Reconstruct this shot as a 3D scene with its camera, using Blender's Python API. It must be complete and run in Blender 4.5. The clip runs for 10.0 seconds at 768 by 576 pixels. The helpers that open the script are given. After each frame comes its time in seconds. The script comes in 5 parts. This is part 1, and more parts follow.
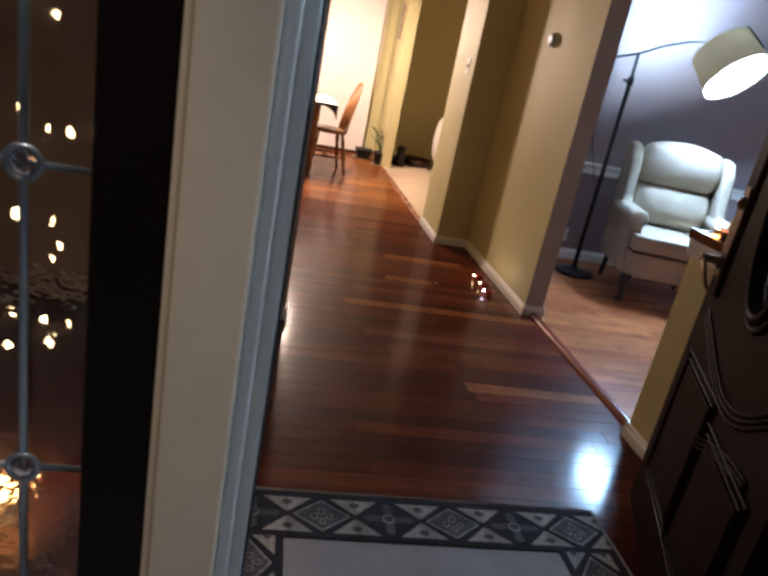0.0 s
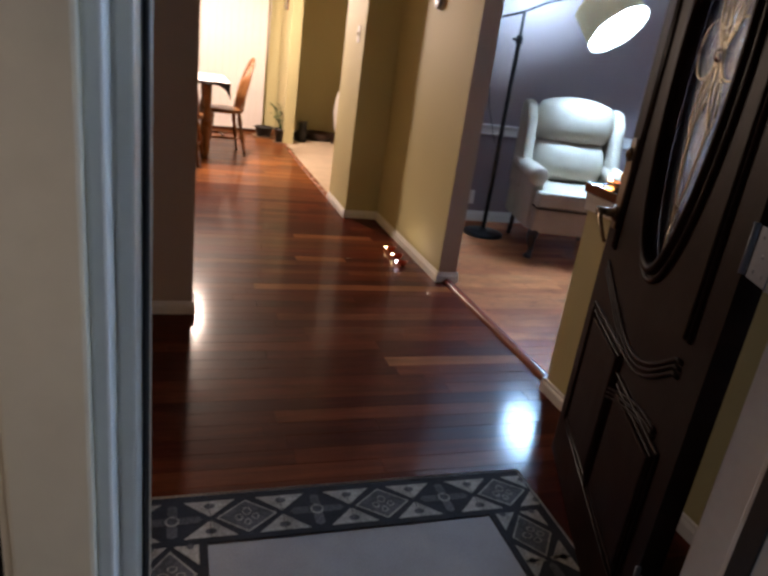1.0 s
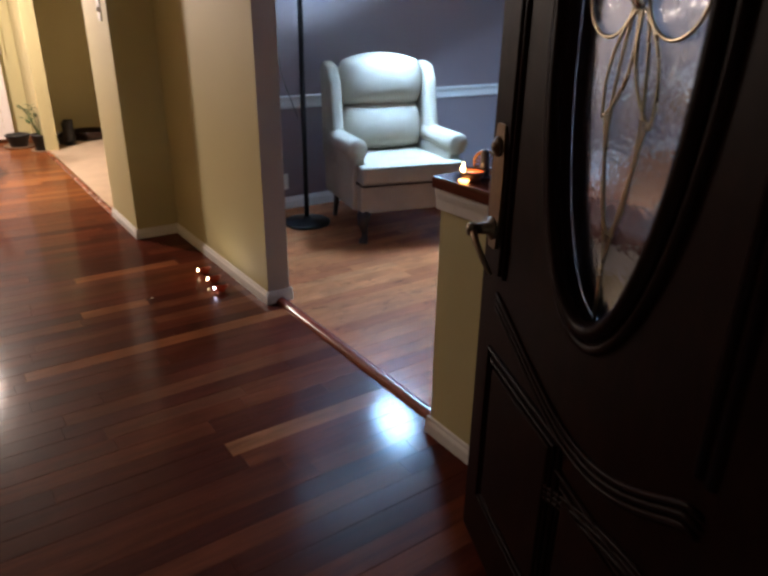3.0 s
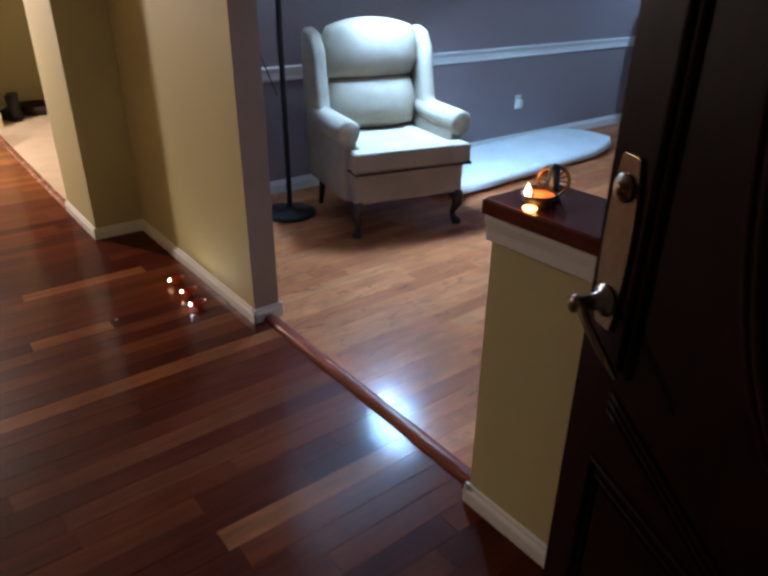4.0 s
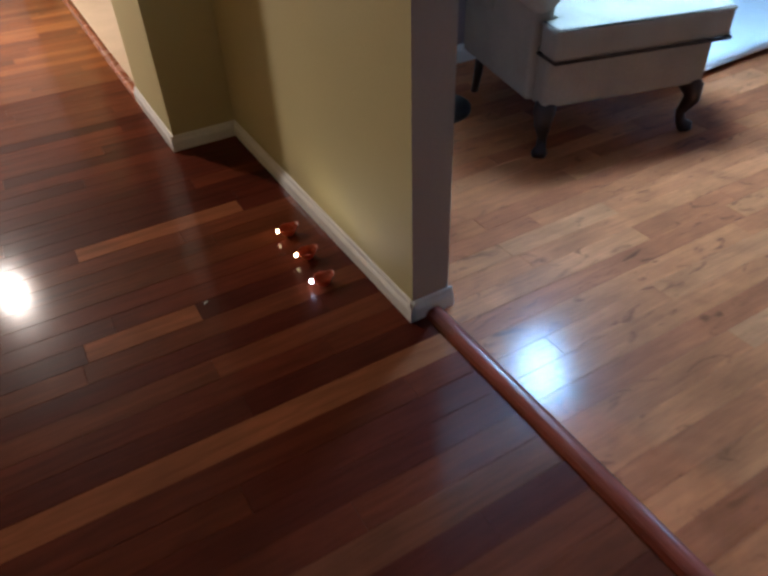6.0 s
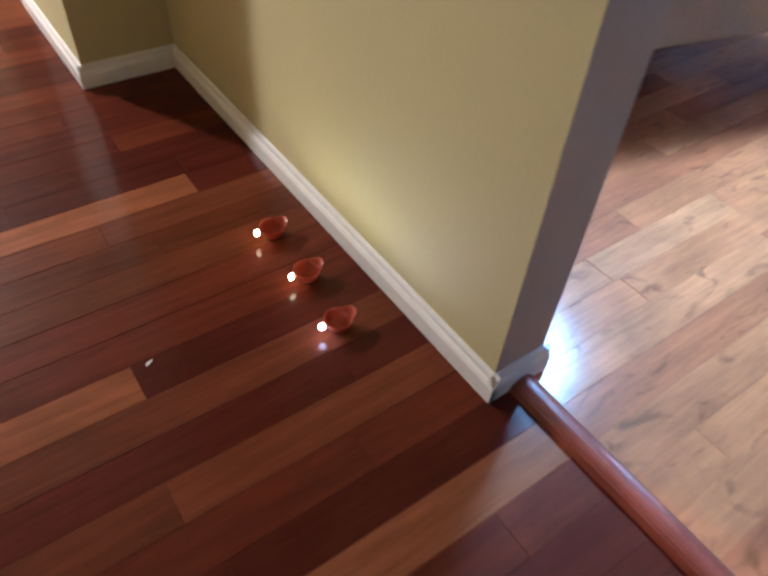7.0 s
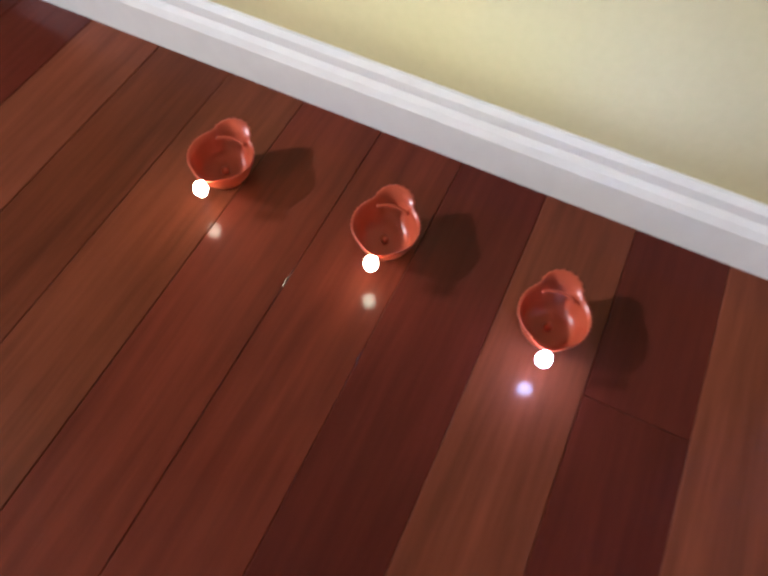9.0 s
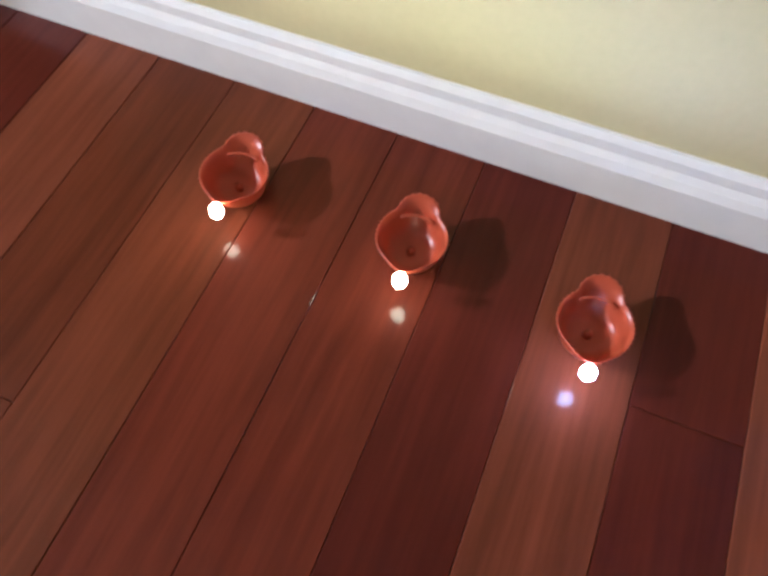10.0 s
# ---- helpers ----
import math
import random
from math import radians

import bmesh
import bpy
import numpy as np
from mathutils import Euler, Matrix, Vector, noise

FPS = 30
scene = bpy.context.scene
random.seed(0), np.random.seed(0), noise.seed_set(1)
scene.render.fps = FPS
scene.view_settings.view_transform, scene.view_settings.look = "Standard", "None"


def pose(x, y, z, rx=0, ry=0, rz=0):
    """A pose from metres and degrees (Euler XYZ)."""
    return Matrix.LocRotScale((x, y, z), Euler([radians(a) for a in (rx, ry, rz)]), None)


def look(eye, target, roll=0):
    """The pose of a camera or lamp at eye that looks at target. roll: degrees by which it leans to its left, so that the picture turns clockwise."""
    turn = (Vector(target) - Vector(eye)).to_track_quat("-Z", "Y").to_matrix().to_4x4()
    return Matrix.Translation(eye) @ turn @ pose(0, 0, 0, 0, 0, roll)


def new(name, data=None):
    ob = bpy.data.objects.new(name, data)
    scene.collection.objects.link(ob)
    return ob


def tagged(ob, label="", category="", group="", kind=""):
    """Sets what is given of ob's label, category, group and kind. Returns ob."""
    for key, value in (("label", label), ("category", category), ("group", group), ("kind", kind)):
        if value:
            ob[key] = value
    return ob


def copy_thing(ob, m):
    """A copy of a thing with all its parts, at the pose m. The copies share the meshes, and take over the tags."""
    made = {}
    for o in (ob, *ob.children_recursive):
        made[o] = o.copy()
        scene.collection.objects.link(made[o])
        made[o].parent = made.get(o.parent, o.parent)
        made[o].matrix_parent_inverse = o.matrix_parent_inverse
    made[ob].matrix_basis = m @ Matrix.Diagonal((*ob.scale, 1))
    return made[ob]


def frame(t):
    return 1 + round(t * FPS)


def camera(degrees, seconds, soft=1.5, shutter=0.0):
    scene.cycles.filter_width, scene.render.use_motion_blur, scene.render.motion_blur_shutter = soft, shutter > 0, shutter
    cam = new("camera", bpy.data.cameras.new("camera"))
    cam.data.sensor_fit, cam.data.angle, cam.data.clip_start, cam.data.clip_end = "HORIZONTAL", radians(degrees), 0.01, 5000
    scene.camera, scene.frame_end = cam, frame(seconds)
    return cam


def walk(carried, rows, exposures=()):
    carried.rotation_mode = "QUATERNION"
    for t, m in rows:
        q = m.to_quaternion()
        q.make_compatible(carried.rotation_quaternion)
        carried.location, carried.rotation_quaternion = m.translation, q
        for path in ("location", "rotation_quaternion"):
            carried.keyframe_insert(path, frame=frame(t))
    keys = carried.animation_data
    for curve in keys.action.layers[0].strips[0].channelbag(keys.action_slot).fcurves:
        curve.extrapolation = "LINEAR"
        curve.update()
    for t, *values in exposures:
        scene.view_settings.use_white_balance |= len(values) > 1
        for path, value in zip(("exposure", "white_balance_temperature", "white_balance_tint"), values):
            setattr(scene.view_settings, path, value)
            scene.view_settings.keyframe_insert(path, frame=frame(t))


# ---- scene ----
cam = camera(62.0, 10.0, soft=2.9, shutter=0.4)
PATH = [
    (0, (0.332, 0.006, 1.243), (0.709, 1.856, 0.584), 11.4),
    (0.5, (0.369, 0.03, 1.241), (0.871, 1.838, 0.548), 11.1),
    (1, (0.389, 0.057, 1.251), (1.009, 1.826, 0.554), 8.0),
    (1.5, (0.432, 0.199, 1.233), (1.178, 1.888, 0.463), 2.9),
    (2, (0.486, 0.337, 1.258), (1.308, 2.001, 0.513), -0.5),
    (2.5, (0.596, 0.481, 1.28), (1.606, 2.05, 0.559), 1.8),
    (4, (0.849, 1.182, 1.326), (1.954, 2.592, 0.438), 0.6),
    (4.5, (0.973, 1.384, 1.31), (2.079, 2.769, 0.384), 2.1),
    (5, (1.029, 1.613, 1.263), (1.921, 3.033, 0.173), 1.7),
    (5.5, (1.09, 1.936, 1.225), (1.878, 3.34, 0.037), -1.4),
    (6, (1.184, 2.271, 1.166), (1.933, 3.621, -0.106), -2.4),
    (7.5, (1.347, 3.275, 0.736), (2.304, 4.149, -0.787), 8.2),
    (8, (1.366, 3.485, 0.58), (2.39, 4.11, -1.021), 7.3),
    (8.5, (1.428, 3.574, 0.509), (2.368, 4.074, -1.184), 4.5),
    (9, (1.486, 3.661, 0.429), (2.404, 4.0, -1.315), 5.5),
    (9.5, (1.511, 3.714, 0.383), (2.352, 3.974, -1.412), 5.3),
    (10, (1.514, 3.69, 0.426), (2.355, 4.022, -1.357), 0.9),
]
walk(cam, [(t, look(eye, target, roll)) for t, eye, target, roll in PATH], exposures=[(0, -0.15, 6500, 30), (2.5, -0.22, 6150, 27), (4.2, -0.2, 5800, 23), (5.4, -0.46, 5650, 21), (6.2, -0.42, 5600, 20), (7.3, 0.95, 4800, 17), (8.5, 1.03, 4600, 17), (10, 1.17, 4400, 17)])

# the exposure rises as the camera nears the small lights
# ---- world: night outside ----
world = bpy.data.worlds.new("night")
scene.world = world
world.use_nodes = True
world.node_tree.nodes["Background"].inputs[0].default_value = (0.35, 0.45, 0.7, 1)
world.node_tree.nodes["Background"].inputs[1].default_value = 0.012

WARM = (1.0, 0.85, 0.62)
COOL = (0.39, 0.73, 1.0)


def lamp(name, kind, place, watts, colour, radius=0.05):
    data = bpy.data.lights.new(name, kind)
    data.energy, data.color = watts, colour
    if kind == "POINT":
        data.shadow_soft_size = radius
    ob = new(name, data)
    ob.location = place
    return ob


lamp("pendant_bulb_light", "POINT", (0.57, 6.85, 1.79), 216, WARM, 0.07)
lamp("arc_lamp_light", "POINT", (3.112, 4.155, 1.695), 42, COOL, 0.05)
beam = lamp("arc_lamp_beam", "SPOT", (3.172, 4.032, 1.57), 28, COOL)
beam.matrix_basis = look((3.172, 4.032, 1.57), (3.667, 3.39, 0.88))
beam.data.spot_size, beam.data.spot_blend, beam.data.shadow_soft_size = radians(164), 0.35, 0.06
lamp("desk_lamp_light", "POINT", (6.78, 3.76, 1.72), 58, COOL, 0.06)
# added unseen spot for the cream post, kept tight to spare the hall floor
down = lamp("porch_downlight", "SPOT", (-0.20, 0.0, 2.33), 42, (1.0, 0.87, 0.66))
down.data.spot_size, down.data.spot_blend, down.data.shadow_soft_size = radians(82), 0.5, 0.05
# added cool lamp out of view, turns the jamb's right-hand faces blue
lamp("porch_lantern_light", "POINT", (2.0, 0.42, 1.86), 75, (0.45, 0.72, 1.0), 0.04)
for place, colour in (((1.7130, 3.9030, 0.040), (1.0, 0.84, 0.55)), ((1.7110, 3.7560, 0.040), (1.0, 0.88, 0.50)), ((1.6950, 3.6170, 0.040), (0.92, 0.88, 1.0))):
    led = lamp("diya_light", "SPOT", place, 0.34, colour)
    led.matrix_basis = look(place, (place[0] + 0.02, place[1], place[2] + 0.1))
    led.data.spot_size, led.data.spot_blend, led.data.shadow_soft_size = radians(156), 0.6, 0.004
lamp("candle_light", "POINT", (-0.19, 1.34, 0.15), 3.2, (1.0, 0.5, 0.16), 0.02)


# ---- materials ----
def material(name):
    m = bpy.data.materials.new(name)
    m.use_nodes = True
    return m, m.node_tree, m.node_tree.nodes["Principled BSDF"]


def node(tree, kind, **values):
    n = tree.nodes.new(kind)
    for key, value in values.items():
        n.inputs[key].default_value = value
    return n


def ramp(tree, source, stops):
    n = tree.nodes.new("ShaderNodeValToRGB")
    e = n.color_ramp.elements
    while len(e) < len(stops):
        e.new(0.5)
    for el, (pos, col) in zip(e, stops):
        el.position, el.color = pos, (*col, 1)
    tree.links.new(source, n.inputs[0])
    return n.outputs[0]


def coords(tree, scale):
    tc = tree.nodes.new("ShaderNodeTexCoord")
    mp = node(tree, "ShaderNodeMapping", Scale=scale)
    tree.links.new(tc.outputs["Object"], mp.inputs[0])
    return mp


def surface(name, colour, rough=0.6, spread=0.12, grain=60.0, bump=0.05, large=1.5, spec=0.5, metal=0.0, rough_spread=0.08):
    """A surface with soft large stains and fine grain about one colour."""
    m, tree, bsdf = material(name)
    mp = coords(tree, (1, 1, 1))
    fine = node(tree, "ShaderNodeTexNoise", Scale=grain, Detail=6.0)
    wide = node(tree, "ShaderNodeTexNoise", Scale=large, Detail=4.0)
    for n in (fine, wide):
        tree.links.new(mp.outputs[0], n.inputs["Vector"])
    mix = node(tree, "ShaderNodeMath")
    mix.operation = "ADD"
    tree.links.new(fine.outputs[0], mix.inputs[0])
    tree.links.new(wide.outputs[0], mix.inputs[1])
    half = node(tree, "ShaderNodeMath")
    half.operation = "MULTIPLY"
    half.inputs[1].default_value = 0.5
    tree.links.new(mix.outputs[0], half.inputs[0])
    lo = tuple(c * (1 - spread) for c in colour)
    hi = tuple(min(1, c * (1 + spread)) for c in colour)
    tree.links.new(ramp(tree, half.outputs[0], [(0.32, lo), (0.68, hi)]), bsdf.inputs["Base Color"])
    r = node(tree, "ShaderNodeMapRange")
    r.inputs[3].default_value, r.inputs[4].default_value = max(0.02, rough - rough_spread), min(1, rough + rough_spread)
    tree.links.new(wide.outputs[0], r.inputs[0])
    tree.links.new(r.outputs[0], bsdf.inputs["Roughness"])
    bsdf.inputs["Specular IOR Level"].default_value = spec
    bsdf.inputs["Metallic"].default_value = metal
    if bump:
        b = node(tree, "ShaderNodeBump", Strength=bump, Distance=0.004)
        tree.links.new(fine.outputs[0], b.inputs["Height"])
        tree.links.new(b.outputs[0], bsdf.inputs["Normal"])
    return m


def plank_wood(name, stops, rough, source, along="x", knots=0.0, relief=0.05, spec=0.5, depth=1.0, coat=0.0):
    """Varnished boards: each board takes its own tone from stops, with long grain, pores and a worn gloss."""
    m, tree, bsdf = material(name)
    if source == "object":
        info = tree.nodes.new("ShaderNodeObjectInfo").outputs["Random"]
    else:
        info = tree.nodes.new("ShaderNodeNewGeometry").outputs["Random Per Island"]
    mp = coords(tree, (1, 1, 1))
    off = node(tree, "ShaderNodeVectorMath")
    off.operation = "SCALE"
    off.inputs[0].default_value = (7.3, 11.9, 3.1)
    tree.links.new(info, off.inputs["Scale"])
    add = node(tree, "ShaderNodeVectorMath")
    add.operation = "ADD"
    tree.links.new(mp.outputs[0], add.inputs[0])
    tree.links.new(off.outputs[0], add.inputs[1])
    squeeze = node(tree, "ShaderNodeMapping", Scale=(1.6, 22, 8) if along == "x" else (22, 1.6, 8))
    tree.links.new(add.outputs[0], squeeze.inputs[0])
    grain = node(tree, "ShaderNodeTexNoise", Scale=1.6, Detail=7.0, Distortion=0.7)
    tree.links.new(squeeze.outputs[0], grain.inputs["Vector"])
    pores = node(tree, "ShaderNodeTexNoise", Scale=9.0, Detail=5.0)
    tree.links.new(squeeze.outputs[0], pores.inputs["Vector"])
    cloud = node(tree, "ShaderNodeTexNoise", Scale=3.2, Detail=4.0, Distortion=1.0)
    tree.links.new(add.outputs[0], cloud.inputs["Vector"])
    tone = ramp(tree, info, stops)
    bsdf.inputs["Specular IOR Level"].default_value = spec

    def scaled(source_colour, fac, lo, hi):
        r = node(tree, "ShaderNodeMapRange")
        r.inputs[1].default_value, r.inputs[2].default_value = 0.3, 0.7
        r.inputs[3].default_value, r.inputs[4].default_value = lo, hi
        tree.links.new(fac, r.inputs[0])
        v = node(tree, "ShaderNodeVectorMath")
        v.operation = "SCALE"
        tree.links.new(source_colour, v.inputs[0])
        tree.links.new(r.outputs[0], v.inputs["Scale"])
        return v.outputs[0]

    c = scaled(tone, grain.outputs[0], 1 - 0.32 * depth, 1 + 0.28 * depth)
    c = scaled(c, pores.outputs[0], 0.86, 1.1)
    c = scaled(c, cloud.outputs[0], 0.85 - knots, 1.15 + knots * 0.5)
    if knots:
        oblong = node(tree, "ShaderNodeMapping", Scale=(7, 17, 8) if along == "x" else (17, 7, 8))
        tree.links.new(add.outputs[0], oblong.inputs[0])
        spots = node(tree, "ShaderNodeTexNoise", Scale=1.0, Detail=2.5, Distortion=1.6)
        tree.links.new(oblong.outputs[0], spots.inputs["Vector"])
        dark = node(tree, "ShaderNodeMapRange")
        dark.inputs[1].default_value, dark.inputs[2].default_value = 0.60, 0.72
        dark.inputs[3].default_value, dark.inputs[4].default_value = 1.0, 0.55
        tree.links.new(spots.outputs[0], dark.inputs[0])
        v = node(tree, "ShaderNodeVectorMath")
        v.operation = "SCALE"
        tree.links.new(c, v.inputs[0])
        tree.links.new(dark.outputs[0], v.inputs["Scale"])
        c = v.outputs[0]
    tree.links.new(c, bsdf.inputs["Base Color"])
    r = node(tree, "ShaderNodeMapRange")
    r.inputs[3].default_value, r.inputs[4].default_value = rough * 0.75, rough * 1.35
    tree.links.new(cloud.outputs[0], r.inputs[0])
    tree.links.new(r.outputs[0], bsdf.inputs["Roughness"])
    if coat:
        r.inputs[3].default_value, r.inputs[4].default_value = 0.36, 0.50
        bsdf.inputs["Coat Weight"].default_value = coat
        bsdf.inputs["Coat Roughness"].default_value = rough
        bsdf.inputs["Coat IOR"].default_value = 1.45
    b = node(tree, "ShaderNodeBump", Strength=relief, Distance=0.002)
    tree.links.new(pores.outputs[0], b.inputs["Height"])
    wavy = node(tree, "ShaderNodeTexNoise", Scale=5.0, Detail=1.0)
    tree.links.new(add.outputs[0], wavy.inputs["Vector"])
    b2 = node(tree, "ShaderNodeBump", Strength=0.10, Distance=0.004)
    tree.links.new(wavy.outputs[0], b2.inputs["Height"])
    tree.links.new(b.outputs[0], b2.inputs["Normal"])
    tree.links.new(b2.outputs[0], bsdf.inputs["Normal"])
    if coat:
        tree.links.new(b2.outputs[0], bsdf.inputs["Coat Normal"])
    return m


def glowing(name, colour, strength):
    m, tree, bsdf = material(name)
    bsdf.inputs["Base Color"].default_value = (*colour, 1)
    bsdf.inputs["Emission Color"].default_value = (*colour, 1)
    bsdf.inputs["Emission Strength"].default_value = strength
    return m


def clear_glass(name, rough=0.03, ripple=0.0, tint=(1, 1, 1), size=60.0):
    m, tree, bsdf = material(name)
    bsdf.inputs["Base Color"].default_value = (*tint, 1)
    bsdf.inputs["Transmission Weight"].default_value = 1.0
    bsdf.inputs["Roughness"].default_value = rough
    bsdf.inputs["IOR"].default_value = 1.45
    if ripple:
        mp = coords(tree, (1, 1, 1))
        n = node(tree, "ShaderNodeTexNoise", Scale=size, Detail=2.0)
        tree.links.new(mp.outputs[0], n.inputs["Vector"])
        b = node(tree, "ShaderNodeBump", Strength=ripple, Distance=0.004)
        tree.links.new(n.outputs[0], b.inputs["Height"])
        tree.links.new(b.outputs[0], bsdf.inputs["Normal"])
    return m


CHERRY = [(0.0, (0.0564, 0.0092, 0.0040)), (0.35, (0.0780, 0.0133, 0.0055)), (0.7, (0.1010, 0.0196, 0.0073)), (0.9, (0.1214, 0.0261, 0.0095)), (1.0, (0.1431, 0.0334, 0.0117))]
RUSSET = [(0.0, (0.1086, 0.0273, 0.0113)), (1.0, (0.1391, 0.0378, 0.0146))]
PALE = [(0.0, (0.2082, 0.0660, 0.0246)), (1.0, (0.2470, 0.0824, 0.0309))]
MAPLE = [(0.0, (0.3420, 0.0946, 0.0351)), (0.35, (0.4275, 0.1342, 0.0486)), (0.7, (0.4845, 0.1595, 0.0580)), (1.0, (0.5510, 0.2035, 0.0810))]
# light and sheen on the dining boards, painted in as brighter, oranger cherry
LIT_CHERRY = [(0.0, (0.150, 0.042, 0.0125)), (0.5, (0.215, 0.066, 0.0175)), (1.0, (0.29, 0.100, 0.026))]
LIT_CHERRY_PLANK = plank_wood("lit_cherry_plank", LIT_CHERRY, 0.16, "object", spec=0.05, coat=0.34, depth=0.6)
LIT_CHERRY_FAR = plank_wood("lit_cherry_far", LIT_CHERRY, 0.16, "island", spec=0.05, coat=0.34, depth=0.6)
CHERRY_PLANK = plank_wood("cherry_plank", CHERRY, 0.135, "object", spec=0.025, coat=0.25, depth=0.8)
CHERRY_FAR = plank_wood("cherry_far", CHERRY, 0.135, "island", spec=0.025, coat=0.25, depth=0.8)
RUSSET_PLANK = plank_wood("russet_plank", RUSSET, 0.135, "object", spec=0.025, coat=0.25, depth=0.8)
DEEP_PLANK = plank_wood("deep_cherry_plank", [(0.0, (0.0678, 0.0118, 0.0060)), (1.0, (0.0855, 0.0153, 0.0072))], 0.135, "object", spec=0.025, coat=0.25, depth=0.6)
WINE_PLANK = plank_wood("wine_cherry_plank", [(0.0, (0.0920, 0.0177, 0.0075)), (1.0, (0.1114, 0.0229, 0.0090))], 0.135, "object", spec=0.025, coat=0.25, depth=0.7)
BROWN_PLANK = plank_wood("brown_cherry_plank", [(0.0, (0.0949, 0.0238, 0.0082)), (1.0, (0.1162, 0.0304, 0.0103))], 0.135, "object", spec=0.025, coat=0.25, depth=0.8)
PALE_PLANK = plank_wood("pale_cherry_plank", PALE, 0.135, "object", spec=0.025, coat=0.25, depth=0.8)
MAPLE_PLANK = plank_wood("living_plank", MAPLE, 0.165, "object", knots=0.1, depth=0.4, spec=0.05, coat=0.34)
MAPLE_FAR = plank_wood("living_far", MAPLE, 0.165, "island", knots=0.1, depth=0.4, spec=0.05, coat=0.34)
NOSING = plank_wood("nosing_wood", [(0, (0.20, 0.042, 0.025)), (1, (0.23, 0.05, 0.03))], 0.2, "object", along="y")
STRIP_WOOD = plank_wood("strip_wood", [(0, (0.24, 0.07, 0.03)), (1, (0.28, 0.085, 0.035))], 0.25, "object", along="y")
DARK_GAP = surface("dark_subfloor", (0.045, 0.016, 0.011), 0.6)
WALL_HALL = surface("cream_wall_paint", (0.53, 0.47, 0.245), 0.62, 0.04, 130, 0.09, 2.0, 0.35)
# taupe between cream and mauve, for two wall faces towards the front door
WALL_TAUPE = surface("taupe_wall_face", (0.44, 0.36, 0.30), 0.62, 0.04, 130, 0.09, 2.0, 0.35)
WALL_MAUVE = surface("mauve_wall_paint", (0.275, 0.212, 0.225), 0.62, 0.04, 130, 0.09, 2.0, 0.35)
WHITE_TRIM = surface("white_trim_paint", (0.76, 0.75, 0.72), 0.36, 0.05, 45, 0.04, 6.0)
CREAM_TRIM = surface("cream_exterior_paint", (0.62, 0.55, 0.42), 0.5, 0.05, 45, 0.05, 4.0)
CEILING = surface("ceiling_paint", (0.75, 0.72, 0.66), 0.8, 0.03, 90, 0.15)
MAHOGANY = plank_wood("mahogany", [(0, (0.0095, 0.0032, 0.0021)), (1, (0.012, 0.0039, 0.0025))], 0.4, "object", along="y", relief=0.1, spec=0.05)
DARK_SASH = surface("dark_brown_sash", (0.006, 0.0032, 0.003), 0.5, 0.2, 80, spec=0.15)
BRASS = surface("aged_brass", (0.19, 0.135, 0.085), 0.34, 0.2, 70, 0.03, 8, metal=1.0)
HINGE_STEEL = surface("dull_hinge_steel", (0.12, 0.14, 0.17), 0.5, 0.15, 90, 0.02, 8, metal=0.8)
STEEL = surface("brushed_steel", (0.36, 0.40, 0.46), 0.42, 0.1, 90, 0.02, 8, metal=0.9)
CAME = surface("brass_came", (0.50, 0.43, 0.30), 0.28, 0.15, 90, 0.03, 8, metal=1.0)
LEAD = surface("zinc_came", (0.36, 0.46, 0.56), 0.3, 0.15, 90, 0.03, 8, metal=0.9)
FABRIC = surface("oatmeal_upholstery", (0.42, 0.35, 0.27), 0.95, 0.2, 300, 0.9, 4.5, 0.05)
WELT_AND_GAP = surface("dark_welt_and_gap_shade", (0.07, 0.05, 0.04), 0.95, 0.2, 200, 0.2, 6.0, 0.05)
PLUSH = surface("white_plush", (0.86, 0.88, 0.88), 0.95, 0.08, 160, 0.9, 5.0, 0.1)
LEG_WOOD = surface("dark_leg_wood", (0.03, 0.012, 0.008), 0.3, 0.25, 60, 0.03)
BLACK_METAL = surface("black_metal", (0.012, 0.012, 0.014), 0.4, 0.15, 70, 0.02)
BLACK_PLASTIC = surface("black_plastic", (0.015, 0.016, 0.02), 0.5, 0.2, 70, 0.05)
OAK = plank_wood("oak", [(0, (0.19, 0.075, 0.022)), (1, (0.24, 0.10, 0.032))], 0.28, "object", along="y")
CAP_WOOD = plank_wood("cap_wood", [(0, (0.10, 0.022, 0.014)), (1, (0.12, 0.028, 0.017))], 0.2, "object", along="y")
CARPET = surface("beige_carpet", (0.56, 0.44, 0.31), 0.95, 0.12, 220, 0.9, 6.0, 0.1)
SHADE = surface("linen_shade", (0.72, 0.62, 0.44), 0.85, 0.08, 300, 0.25, 10, 0.2)
BLIND = surface("vertical_blind", (0.80, 0.73, 0.69), 0.6, 0.05, 30, 0.03, 3.0)
OUTLET = surface("white_plastic", (0.75, 0.74, 0.70), 0.4, 0.03)


# ---- shapes ----
def part(name, bm, mat, parent=None, label="", smooth=False):
    me = bpy.data.meshes.new(name)
    if smooth:
        for f in bm.faces:
            f.smooth = True
    bm.to_mesh(me)
    bm.free()
    for m in (mat if isinstance(mat, (list, tuple)) else [mat]):
        me.materials.append(m)
    ob = new(name, me)
    if parent:
        ob.parent = parent
    if label:
        ob["label"] = label
    return ob


def thing(name, label, category, place=(0, 0, 0), turn=0.0, group=""):
    ob = new(name)
    ob.empty_display_size = 0.1
    ob.matrix_basis = pose(*place, 0, 0, turn)
    return tagged(ob, label, category, group)


